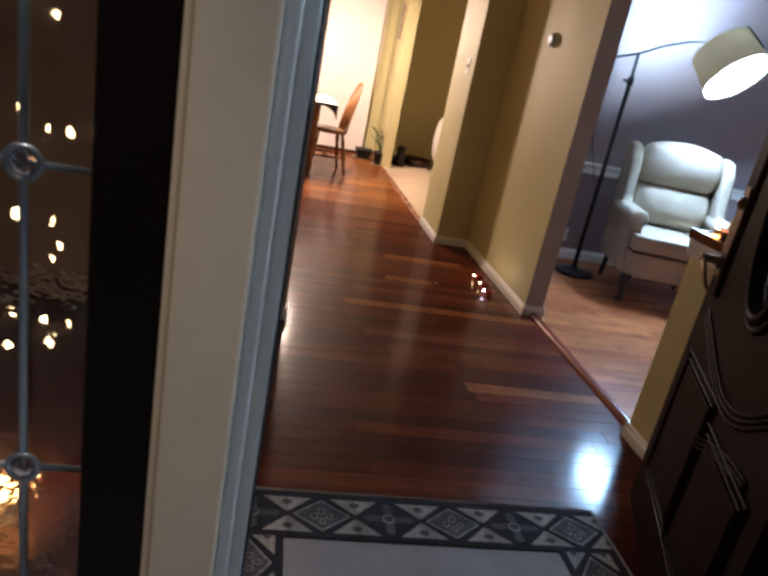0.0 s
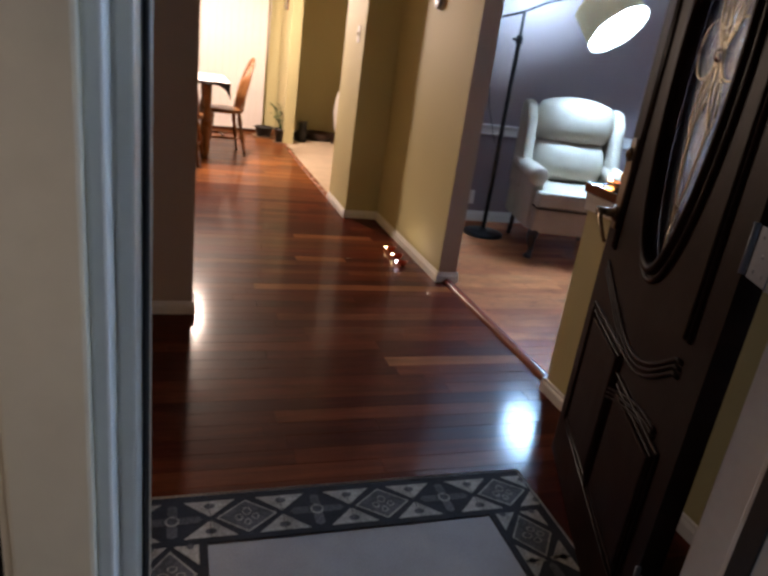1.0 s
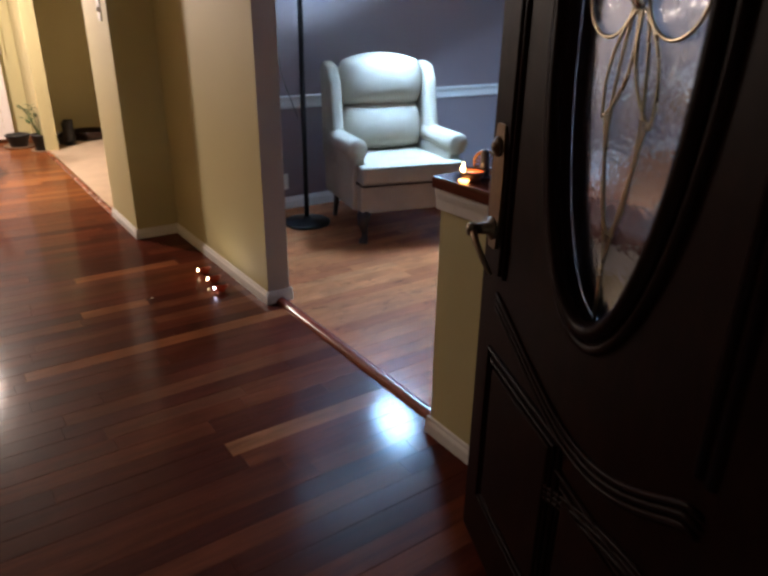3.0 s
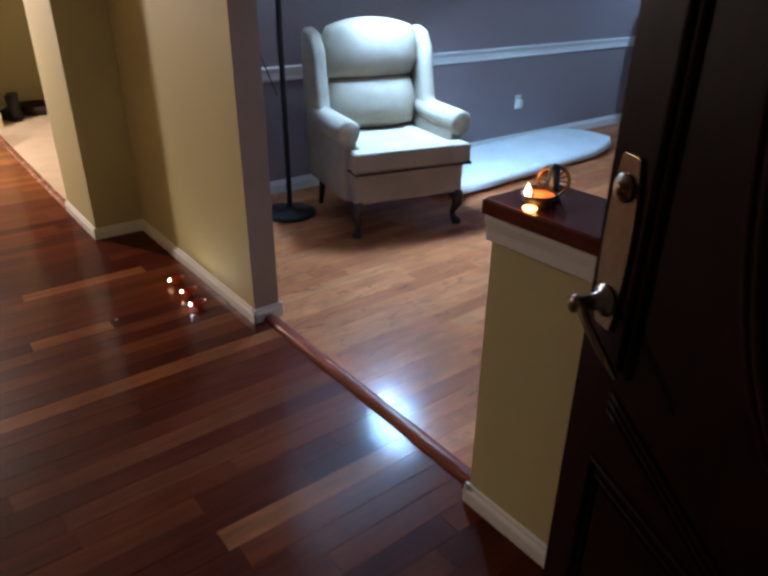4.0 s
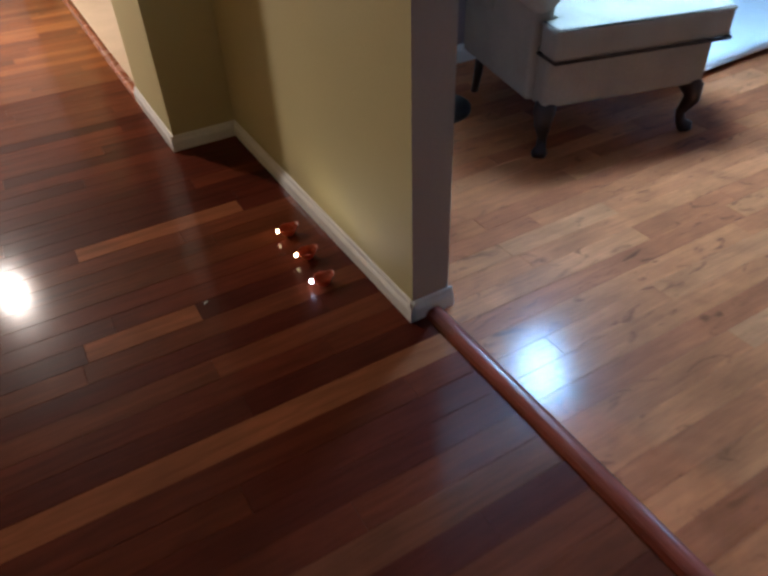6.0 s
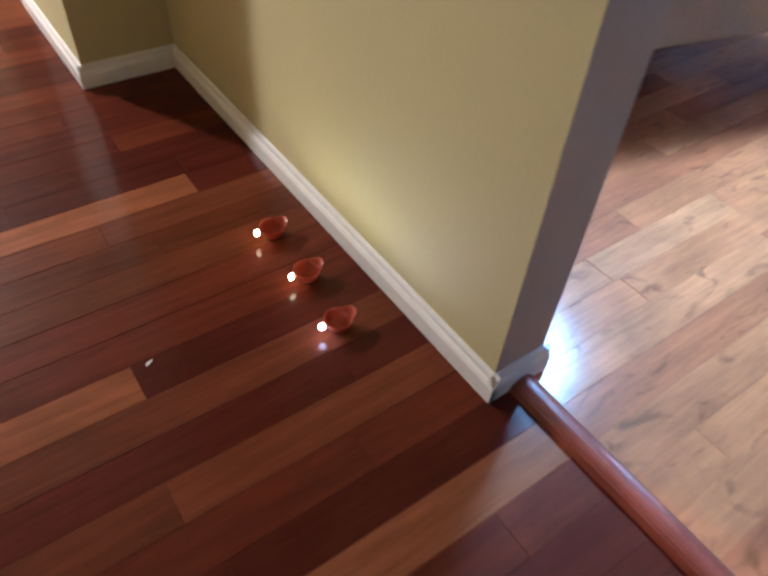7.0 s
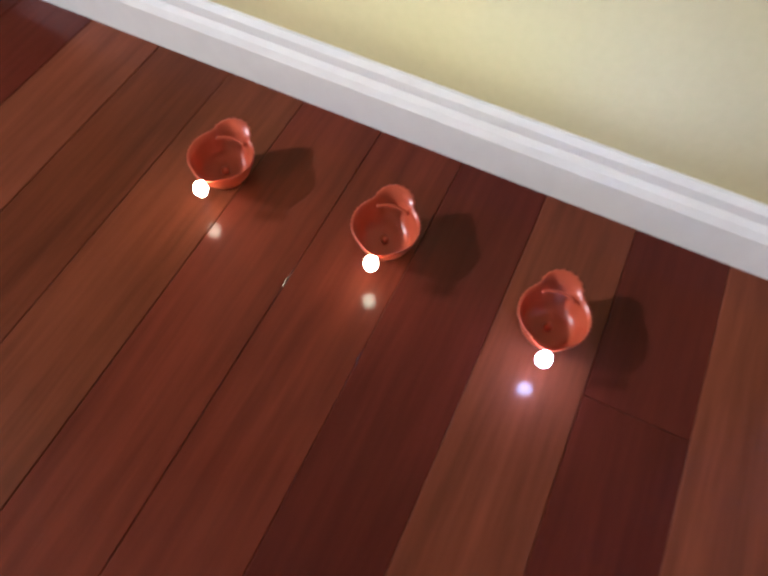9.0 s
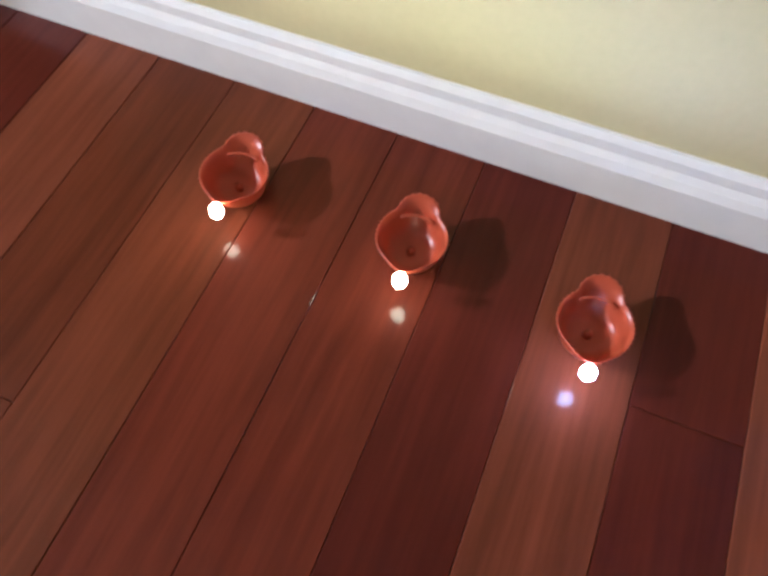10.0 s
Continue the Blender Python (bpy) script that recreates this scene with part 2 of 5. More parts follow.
def add_box(bm, x0, x1, y0, y1, z0, z1):
    v = [bm.verts.new((x, y, z)) for z in (z0, z1) for x, y in ((x0, y0), (x1, y0), (x1, y1), (x0, y1))]
    return [bm.faces.new([v[i] for i in q]) for q in ((3, 2, 1, 0), (4, 5, 6, 7), (0, 1, 5, 4), (1, 2, 6, 5), (2, 3, 7, 6), (3, 0, 4, 7))]


def box(x0, x1, y0, y1, z0, z1, bevel=0.0, segments=2):
    bm = bmesh.new()
    add_box(bm, x0, x1, y0, y1, z0, z1)
    if bevel:
        bmesh.ops.bevel(bm, geom=bm.edges[:], offset=bevel, segments=segments, profile=0.6, affect="EDGES")
    return bm


def extrude(points, axis, a, b, bevel=0.0, segments=2):
    """A prism: points is an outline in the two other axes, drawn out along axis from a to b."""
    bm = bmesh.new()

    def put(p, d):
        u, v = p
        return bm.verts.new({"x": (d, u, v), "y": (u, d, v), "z": (u, v, d)}[axis])

    lo, hi = [put(p, a) for p in points], [put(p, b) for p in points]
    n = len(points)
    bm.faces.new(lo[::-1]), bm.faces.new(hi)
    for i in range(n):
        bm.faces.new([lo[i], lo[(i + 1) % n], hi[(i + 1) % n], hi[i]])
    bmesh.ops.recalc_face_normals(bm, faces=bm.faces[:])
    if bevel:
        bmesh.ops.bevel(bm, geom=bm.edges[:], offset=bevel, segments=segments, profile=0.6, affect="EDGES")
    return bm


def tube(points, radius, sides=10, closed=False, bm=None, squash=1.0):
    """A rod along points; radius is one number or one for each point."""
    bm = bm or bmesh.new()
    pts = [Vector(p) for p in points]
    n = len(pts)
    rad = radius if isinstance(radius, (list, tuple)) else [radius] * n
    rings, side = [], None
    for i, p in enumerate(pts):
        nxt = pts[(i + 1) % n] if closed or i + 1 < n else p
        prv = pts[i - 1] if closed or i else p
        d = (nxt - prv).normalized()
        if side is None:
            side = d.orthogonal().normalized()
        side = (side - d * side.dot(d)).normalized()
        up = d.cross(side)
        rings.append([bm.verts.new(p + rad[i] * (math.cos(a) * side + squash * math.sin(a) * up)) for a in [2 * math.pi * k / sides for k in range(sides)]])
    pairs = list(zip(rings, rings[1:])) + ([(rings[-1], rings[0])] if closed else [])
    for r, s in pairs:
        for k in range(sides):
            bm.faces.new([r[k], r[(k + 1) % sides], s[(k + 1) % sides], s[k]])
    if not closed:
        bm.faces.new(rings[0][::-1]), bm.faces.new(rings[-1])
    return bm


def lathe(profile, sides=24, bm=None, centre=(0, 0, 0)):
    """A turned form from (radius, height) pairs."""
    bm = bm or bmesh.new()
    cx, cy, cz = centre
    rings = [[bm.verts.new((cx + r * math.cos(2 * math.pi * k / sides), cy + r * math.sin(2 * math.pi * k / sides), cz + z)) for k in range(sides)] for r, z in profile]
    for r, s in zip(rings, rings[1:]):
        for k in range(sides):
            bm.faces.new([r[k], r[(k + 1) % sides], s[(k + 1) % sides], s[k]])
    if profile[0][0] > 1e-4:
        bm.faces.new(rings[0][::-1])
    if profile[-1][0] > 1e-4:
        bm.faces.new(rings[-1])
    bmesh.ops.remove_doubles(bm, verts=bm.verts[:], dist=1e-5)
    return bm


def cushion(w, d, h, centre, tilt=0.0, puff=0.25, edge=0.3, n=14, sag=0.0, seed=0, corner=0.0, arch=0.0):
    """A stuffed cushion: rounded box with swollen faces and slight lumps. tilt: degrees about x."""
    bm = bmesh.new()
    bmesh.ops.create_grid(bm, x_segments=n, y_segments=n, size=1)
    top = [(v, v.co.copy()) for v in bm.verts]
    bm2 = bmesh.new()

    def shape(u, v, s):
        e = max(abs(u), abs(v))
        round_off = max(0.0, 1 - max(0, (e - (1 - edge)) / edge) ** 2) ** 0.5
        swell = (1 - u * u) * (1 - v * v)
        lump = noise.noise((u * 1.7 + seed, v * 1.7, s * 3)) * 0.05
        z = s * h / 2 * (round_off * (1 - puff) + puff * swell + lump * swell) - sag * swell
        cu, cv = u * math.sqrt(1 - corner * v * v), v * math.sqrt(1 - corner * u * u) + arch * (1 - u * u) * max(0, v)
        k = 1 - 0.04 * (abs(u) * abs(v)) ** 2
        return Vector((cu * w / 2 * k, cv * d / 2 * k, z))

    bm.free()
    grids = []
    for s in (1, -1):
        grids.append([[bm2.verts.new(shape(-1 + 2 * i / n, -1 + 2 * j / n, s)) for j in range(n + 1)] for i in range(n + 1)])
        g = grids[-1]
        for i in range(n):
            for j in range(n):
                q = [g[i][j], g[i + 1][j], g[i + 1][j + 1], g[i][j + 1]]
                bm2.faces.new(q if s > 0 else q[::-1])
    bmesh.ops.remove_doubles(bm2, verts=bm2.verts[:], dist=0.0008)
    bm2.transform(Matrix.Translation(centre) @ pose(0, 0, 0, tilt))
    return bm2


def structure(ob, label, category):
    return tagged(ob, label, category, kind="structure")


def wall(name, x0, x1, y0, y1, z0=0.0, z1=2.44, west=None, south=None, east=None, north=None, label="cream painted plaster wall"):
    """A wall as a solid box; a side takes another paint where one is given."""
    bm = bmesh.new()
    faces = add_box(bm, x0, x1, y0, y1, z0, z1)
    mats = [WALL_HALL, WALL_MAUVE, WALL_TAUPE]
    for f, paint in zip((faces[2], faces[3], faces[4], faces[5]), (south, east, north, west)):
        if paint:
            f.material_index = mats.index(paint)
    return structure(part(name, bm, mats), label, "wall")


LOW_PROFILE = [(0, 0), (0.014, 0), (0.014, 0.036), (0.011, 0.043), (0.0075, 0.048), (0.0065, 0.056), (0.003, 0.061), (0, 0.061)]
BASE_PROFILE = [(0, 0), (0.014, 0), (0.014, 0.055), (0.011, 0.064), (0.0075, 0.070), (0.0065, 0.080), (0.003, 0.086), (0, 0.086)]


def baseboard(a, b, out, label="white painted moulded baseboard", profile=LOW_PROFILE):
    """Along the wall from a to b; out: the side on which it stands proud, +1 left of the way from a to b."""
    a, b = Vector((*a, 0)), Vector((*b, 0))
    way = (b - a).normalized()
    normal = Vector((-way.y, way.x, 0)) * out
    bm = bmesh.new()
    ends = [[bm.verts.new(p + normal * u + Vector((0, 0, h))) for u, h in profile] for p in (a, b)]
    n = len(profile)
    for i in range(n - 1):
        bm.faces.new([ends[0][i], ends[0][i + 1], ends[1][i + 1], ends[1][i]])
    bm.faces.new(ends[0]), bm.faces.new(ends[1][::-1])
    bmesh.ops.recalc_face_normals(bm, faces=bm.faces[:])
    return structure(part("baseboard", bm, WHITE_TRIM), label, "baseboard")


# ---- structure ----
wall("wall_street_west", -3.0, -0.24, 0.56, 0.76)
wall("wall_street_east", 1.372, 7.72, 0.56, 0.76, north=WALL_MAUVE)
wall("wall_over_door", -0.24, 1.372, 0.56, 0.76, 2.10, 2.44)
wall("wall_stub", -3.0, 0.462, 2.872, 3.0, south=WALL_TAUPE, label="stub wall in the hall, taupe on the door side")
wall("wall_hall", 1.870, 1.982, 3.355, 4.70, south=WALL_TAUPE, east=WALL_MAUVE, label="hall partition wall, cream on one side and mauve on the other")
wall("wall_block", 1.615, 1.982, 4.70, 5.29)
wall("wall_living_back", 1.982, 7.6, 4.83, 5.29, south=WALL_MAUVE, label="mauve painted living room wall")
wall("wall_east", 7.6, 7.72, 0.76, 8.92, west=WALL_MAUVE)
wall("wall_far", -3.0, 7.6, 8.80, 8.92)
wall("wall_partition", 1.605, 1.725, 7.97, 8.80)
wall("wall_west", -3.12, -3.0, 0.56, 8.92)
structure(part("ceiling", box(-3.12, 7.72, 0.56, 8.92, 2.44, 2.54), CEILING), "white painted ceiling", "ceiling")
structure(part("porch_slab", box(-3.12, 7.72, -4.0, 0.56, -0.16, -0.02), surface("porch_concrete", (0.32, 0.30, 0.28), 0.85, 0.2, 40, 0.3, 2.0)), "grey concrete porch slab outside the door", "porch")

half = wall("half_wall", 1.869, 1.984, 0.762, 2.089, 0, 0.848, east=WALL_MAUVE, label="cream half wall between hall and living room")
tagged(half, category="half wall")
part("apron", extrude([(1.857, 0.786), (1.855, 0.816), (1.849, 0.836), (1.849, 0.8495), (2.013, 0.8495), (2.013, 0.836), (2.003, 0.816), (1.999, 0.786)], "y", 0.764, 2.098, 0.002), WHITE_TRIM, half, "white moulding under the cap")
part("cap", box(1.838, 2.058, 0.764, 2.102, 0.8505, 0.886, 0.006, 3), CAP_WOOD, half, "dark red varnished wooden cap")

baseboard((1.870, 3.341), (1.870, 4.70), 1)
baseboard((1.858, 3.355), (1.994, 3.355), -1)
baseboard((1.982, 3.343), (1.982, 4.83), -1)
baseboard((1.603, 4.70), (1.870, 4.70), -1)
baseboard((1.615, 4.688), (1.615, 5.30), 1)
baseboard((-3.0, 2.872), (0.474, 2.872), -1)
baseboard((0.462, 2.860), (0.462, 3.0), -1)
baseboard((1.982, 4.83), (7.6, 4.83), -1, profile=BASE_PROFILE)
baseboard((7.6, 0.76), (7.6, 4.83), 1, profile=BASE_PROFILE)
baseboard((1.869, 0.762), (1.869, 2.101), 1)
baseboard((1.857, 2.089), (1.995, 2.089), 1)
baseboard((1.725, 8.80), (7.6, 8.80), -1)
RAIL = [(0, 0), (0.012, 0.0), (0.016, 0.012), (0.012, 0.022), (0.012, 0.050), (0.022, 0.062), (0.026, 0.078), (0.018, 0.086), (0, 0.086)]
bm = extrude([(4.83 - u, 0.712 + h) for u, h in RAIL], "x", 1.984, 7.6)
structure(part("chair_rail", bm, WHITE_TRIM), "white moulded chair rail along the mauve wall", "chair rail")
bm = extrude([(7.6 - u, 0.712 + h) for u, h in RAIL], "y", 0.76, 4.80)
structure(part("chair_rail", bm, WHITE_TRIM), "white moulded chair rail along the mauve wall", "chair rail")
nose = [(1.903 + 0.055 * k / 10, 0.004 + 0.02 * math.sin(math.pi * k / 10) ** 0.6) for k in range(11)]
structure(part("threshold_strip", extrude([(1.903, -0.005)] + nose + [(1.958, -0.005)], "y", 2.091, 3.352), NOSING, smooth=False), "rounded dark red wooden threshold strip between two floors", "threshold")
structure(part("carpet", box(1.64, 7.6, 5.29, 8.80, -0.02, 0.012, 0.004), CARPET), "beige cut pile carpet of the far room", "carpet")

edge = [(1.596 + 0.05 * k / 8, 0.003 + 0.014 * math.sin(math.pi * k / 8) ** 0.6) for k in range(9)]
structure(part("transition_strip", extrude([(1.596, -0.004)] + edge + [(1.646, -0.004)], "y", 5.302, 7.966), STRIP_WOOD), "rounded reddish wooden strip between boards and carpet", "threshold")


# ---- entrance: jambs, sidelight, door ----
FX0, FX1 = 0.290, 1.322
frame_l = thing("door_frame", "white painted door frame with weatherstrip", "door frame")
tagged(frame_l, kind="structure")
part("mullion_post", box(0.253, 0.322, 0.566, 0.80, -0.02, 2.10, 0.004), CREAM_TRIM, frame_l, "cream painted post beside the sidelight")
part("post_bead", box(0.245, 0.2525, 0.570, 0.605, -0.02, 2.10, 0.003), CREAM_TRIM, frame_l)
part("brickmould_step", box(0.3225, 0.337, 0.582, 0.80, -0.02, 2.10, 0.003), WHITE_TRIM, frame_l)
part("door_stop", box(0.3375, 0.354, 0.640, 0.765, -0.02, 2.10, 0.003), WHITE_TRIM, frame_l)
part("weatherstrip", box(0.3545, 0.362, 0.742, 0.764, 0.0, 2.08, 0.003), BLACK_PLASTIC, frame_l, "dark rubber weatherstrip")
part("strike_plate", box(0.3375, 0.340, 0.768, 0.796, 0.83, 1.02, 0.001), STEEL, frame_l, "steel strike plate")
part("jamb_casing", box(0.266, 0.362, 0.8005, 0.820, 0.0, 2.12, 0.004), CREAM_TRIM, frame_l)
part("hinge_jamb", box(1.345, 1.372, 0.512, 0.80, -0.02, 2.10, 0.004), WHITE_TRIM, frame_l)
part("hinge_stop", box(1.327, 1.3445, 0.575, 0.715, -0.02, 2.10, 0.003), WHITE_TRIM, frame_l)
part("hinge_weatherstrip", box(1.319, 1.3265, 0.66, 0.70, 0.0, 2.08, 0.002), BLACK_PLASTIC, frame_l)
part("hinge_brickmould", box(1.320, 1.372, 0.490, 0.511, -0.02, 2.10, 0.006), CREAM_TRIM, frame_l)
part("head_jamb", box(0.2225, 1.36, 0.512, 0.76, 2.052, 2.099, 0.003), WHITE_TRIM, frame_l)
part("sill", box(0.3045, 1.3265, 0.50, 0.765, -0.03, 0.012, 0.004), STEEL, frame_l, "metal door sill")

side = thing("window_1", "narrow leaded sidelight in a dark brown sash", "window", (0.032, 0.045, 0.0))
tagged(side, kind="structure")
for x0, x1 in ((0.147, 0.2125), (-0.235, -0.176)):
    part("sash_stile", box(x0, x1, 0.53, 0.60, 0.0, 2.10, 0.004), DARK_SASH, side)
for z0, z1 in ((0.0, 0.20), (1.98, 2.10)):
    part("sash_rail", box(-0.1755, 0.1465, 0.535, 0.595, z0, z1, 0.004), DARK_SASH, side)
pane = part("pane", box(-0.174, 0.146, 0.560, 0.566, 0.201, 1.979), clear_glass("rippled_sidelight_glass", 0.08, 0.45, (0.93, 0.93, 0.9), 45), side)
pane.visible_shadow = False
bm = bmesh.new()
for x in (0.086, -0.115):
    tube([(x, 0.555, 0.2), (x, 0.555, 1.98)], 0.0045, 8, bm=bm)
for z in (0.475, 0.787, 1.103, 1.415, 1.715):
    tube([(-0.176, 0.555, z), (0.147, 0.555, z)], 0.0035, 8, bm=bm)
part("came", bm, LEAD, side, "zinc came bars", True)
for x in (0.086, -0.115):
    for z in (0.475, 0.787, 1.103, 1.415):
        jewel = part("jewel", lathe([(0, 0.008), (0.0065, 0.007), (0.0115, 0.0035), (0.013, 0)], 20), clear_glass("jewel_glass", 0.05, 0.0, (0.75, 0.6, 0.6)), side, "round bevelled glass jewel", True)
        jewel.matrix_basis = pose(x, 0.554, z, 90)
        rim = part("rim", tube([(x + 0.0148 * math.cos(a), 0.553, z + 0.0148 * math.sin(a)) for a in [math.pi * k / 10 for k in range(20)]], 0.003, 8, True), LEAD, side, "", True)

# the front door, swung open into the hall
DOOR_W, DOOR_T = 0.905, 0.045
door = thing("front_door", "dark mahogany front door with oval leaded glass, open", "door", (1.360, 0.852, 0.006), 66.6)
OX, OZ, OA, OB = 0.438, 1.325, 0.180, 0.482
angles = sorted([2 * math.pi * k / 64 for k in range(64)] + [math.atan2(z - OZ, x - OX) % (2 * math.pi) for x in (0, DOOR_W) for z in (0, 2.03)])
bm = bmesh.new()
loops = []
for y in (DOOR_T, 0.0):
    inner, outer = [], []
    for a in angles:
        c, s = math.cos(a), math.sin(a)
        inner.append(bm.verts.new((OX + OA * c, y, OZ + OB * s)))
        kx = ((DOOR_W - OX) if c > 0 else -OX) / c if abs(c) > 1e-9 else 1e9
        kz = ((2.03 - OZ) if s > 0 else -OZ) / s if abs(s) > 1e-9 else 1e9
        k = min(kx, kz)
        outer.append(bm.verts.new((OX + k * c, y, OZ + k * s)))
    loops.append((inner, outer))
n = len(angles)
for i in range(n):
    j = (i + 1) % n
    (ai, ao), (bi, bo) = loops
    bm.faces.new([ai[i], ai[j], ao[j], ao[i]])
    bm.faces.new([bi[i], bo[i], bo[j], bi[j]])
    bm.faces.new([ao[i], ao[j], bo[j], bo[i]])
    bm.faces.new([ai[i], bi[i], bi[j], ai[j]])
bmesh.ops.recalc_face_normals(bm, faces=bm.faces[:])
slab = part("slab", bm, MAHOGANY, door)


def oval(extra, y, count=72):
    return [(OX + (OA + extra) * math.cos(2 * math.pi * k / count), y, OZ + (OB + extra) * math.sin(2 * math.pi * k / count)) for k in range(count)]


for y, s in ((DOOR_T, 1), (0.0, -1)):
    bm = tube(oval(0.012, y + 0.006 * s), 0.014, 10, True)
    tube(oval(0.040, y + 0.002 * s), 0.009, 8, True, bm=bm)
    part("oval_moulding", bm, MAHOGANY, door, "", True)
glass = part("oval_glass", extrude([(x, z) for x, _, z in oval(-0.001, 0)], "y", 0.019, 0.025), clear_glass("rippled_door_glass", 0.10, 0.35, (0.95, 0.96, 0.95), 38), door, "rippled clear glass")
glass.visible_shadow = False


def petal(x0, z0, x1, z1, width, count=14):
    """A pointed leaf outline from one end to the other."""
    a, b = Vector((x0, 0, z0)), Vector((x1, 0, z1))
    side_way = Vector((b.z - a.z, 0, -(b.x - a.x))).normalized()
    out = []
    for s in (1, -1):
        for k in range(count):
            t = k / count if s > 0 else 1 - k / count
            out.append(a.lerp(b, t) + side_way * s * width * math.sin(math.pi * t) ** 0.8)
    return [(p.x, 0.029, p.z) for p in out]


def came(paths, radius):
    bm = bmesh.new()
    for pts, closed in paths:
        tube(pts, radius, 8, closed, bm=bm)
    return bm


ring = lambda x, z, r: [(x + r * math.cos(2 * math.pi * k / 28), 0.029, z + r * math.sin(2 * math.pi * k / 28)) for k in range(28)]
paths = []
for s in (1, -1):
    paths += [(ring(OX + s * 0.078, OZ + 0.012, 0.064), True)]
    for v in (1, -1):
        paths += [(petal(OX + s * 0.006, OZ + v * 0.012, OX + s * 0.062, OZ + v * 0.165, 0.026), True)]
        paths += [([(OX + s * (0.020 + 0.022 * math.sin(math.pi * t / 12)), 0.029, OZ + v * (0.02 + 0.30 * t / 12)) if t < 12 else (OX, 0.029, OZ + v * 0.345) for t in range(13)], False)]
        paths += [([(OX + s * (0.055 * (1 - t / 12)), 0.029, OZ + v * (0.16 + 0.22 * t / 12)) for t in range(13)], False)]
for v in (1, -1):
    paths += [([(OX, 0.029, OZ + v * 0.36), (OX, 0.029, OZ + v * (OB - 0.002))], False)]
part("came", came(paths, 0.0030), CAME, glass, "brass came in a flower pattern", True)
part("rosette", lathe([(0, 0.012), (0.009, 0.010), (0.015, 0.004), (0.016, 0.0)], 18), clear_glass("rosette_glass", 0.05, 0, (0.95, 0.93, 0.85)), glass, "clear jewel at the flower's centre", True).matrix_basis = pose(OX, 0.033, OZ, -90)

# raised scroll mouldings and lower panels on the street side
Y = DOOR_T
U = lambda d: DOOR_W - d
for shift in (0.0, 0.016, 0.032):
    pts = [(U(0.10 + 0.70 * t), Y + 0.002, 0.735 - shift - 0.11 * math.sin(math.pi * min(1, t * 1.05)) ** 1.0 + 0.02 * math.sin(6.28 * t)) for t in [k / 24 for k in range(25)]]
    part("scroll_moulding", tube(pts, 0.0055, 8), MAHOGANY, door, "", True)
    pts = [(U(0.42 + 0.36 * t), Y + 0.002, 0.47 - shift * 0.8 + 0.09 * math.sin(1.57 * t)) for t in [k / 16 for k in range(17)]]
    part("scroll_moulding", tube(pts, 0.005, 8), MAHOGANY, door, "", True)
for d0, d1, z0, z1 in ((0.12, 0.42, 0.20, 0.56), (0.49, 0.79, 0.20, 0.50)):
    part("lower_panel", box(U(d1), U(d0), Y - 0.004, Y + 0.008, z0, z1, 0.006), MAHOGANY, door)
    for g in (0.0, 0.022):
        pts = [(U(d0 - 0.012 - g), Y + 0.002, z0 - 0.012 - g), (U(d1 + 0.012 + g), Y + 0.002, z0 - 0.012 - g), (U(d1 + 0.012 + g), Y + 0.002, z1 + 0.012 + g), (U(d0 - 0.012 - g), Y + 0.002, z1 + 0.012 + g)]
        part("panel_moulding", tube(pts, 0.006, 8, True), MAHOGANY, door)
for d in (0.105, 0.128, 0.80, 0.778):
    part("stile_moulding", tube([(U(d), Y + 0.001, 0.78), (U(d), Y + 0.001, 1.90)], 0.007, 8), MAHOGANY, door, "", True)
# handle set
plate = part("handle_plate", extrude([(U(0.082) + 0.033 + 0.033 * math.cos(a) * (1 if abs(math.sin(a)) < 0.95 else 0.8), 0.962 + 0.135 * max(-1, min(1, 1.25 * math.sin(a)))) for a in [2 * math.pi * k / 28 for k in range(28)]], "y", DOOR_T, DOOR_T + 0.006, 0.001), BRASS, door, "long brass backplate")
part("deadbolt", lathe([(0.021, 0), (0.021, 0.006), (0.018, 0.010), (0.010, 0.011), (0.009, 0.015), (0, 0.015)], 22), BRASS, plate, "round brass lock cylinder", True).matrix_basis = pose(U(0.049), DOOR_T + 0.005, 1.050, -90)
part("rose", lathe([(0.026, 0), (0.026, 0.006), (0.014, 0.012), (0.011, 0.04), (0.014, 0.046), (0.014, 0.058), (0, 0.060)], 22), BRASS, plate, "", True).matrix_basis = pose(U(0.049), DOOR_T + 0.005, 0.872, -90)
part("lever", tube([(U(0.049), DOOR_T + 0.052, 0.872), (U(0.064), DOOR_T + 0.054, 0.868), (U(0.084), DOOR_T + 0.055, 0.855), (U(0.128), DOOR_T + 0.053, 0.830), (U(0.158), DOOR_T + 0.046, 0.806)], [0.009, 0.008, 0.0075, 0.0065, 0.005], 10), BRASS, plate, "curved brass lever", True)
part("lever", tube([(U(0.033), -0.05, 0.872), (U(0.060), -0.055, 0.869), (U(0.130), -0.052, 0.85)], [0.010, 0.009, 0.007], 10), BRASS, door, "", True)
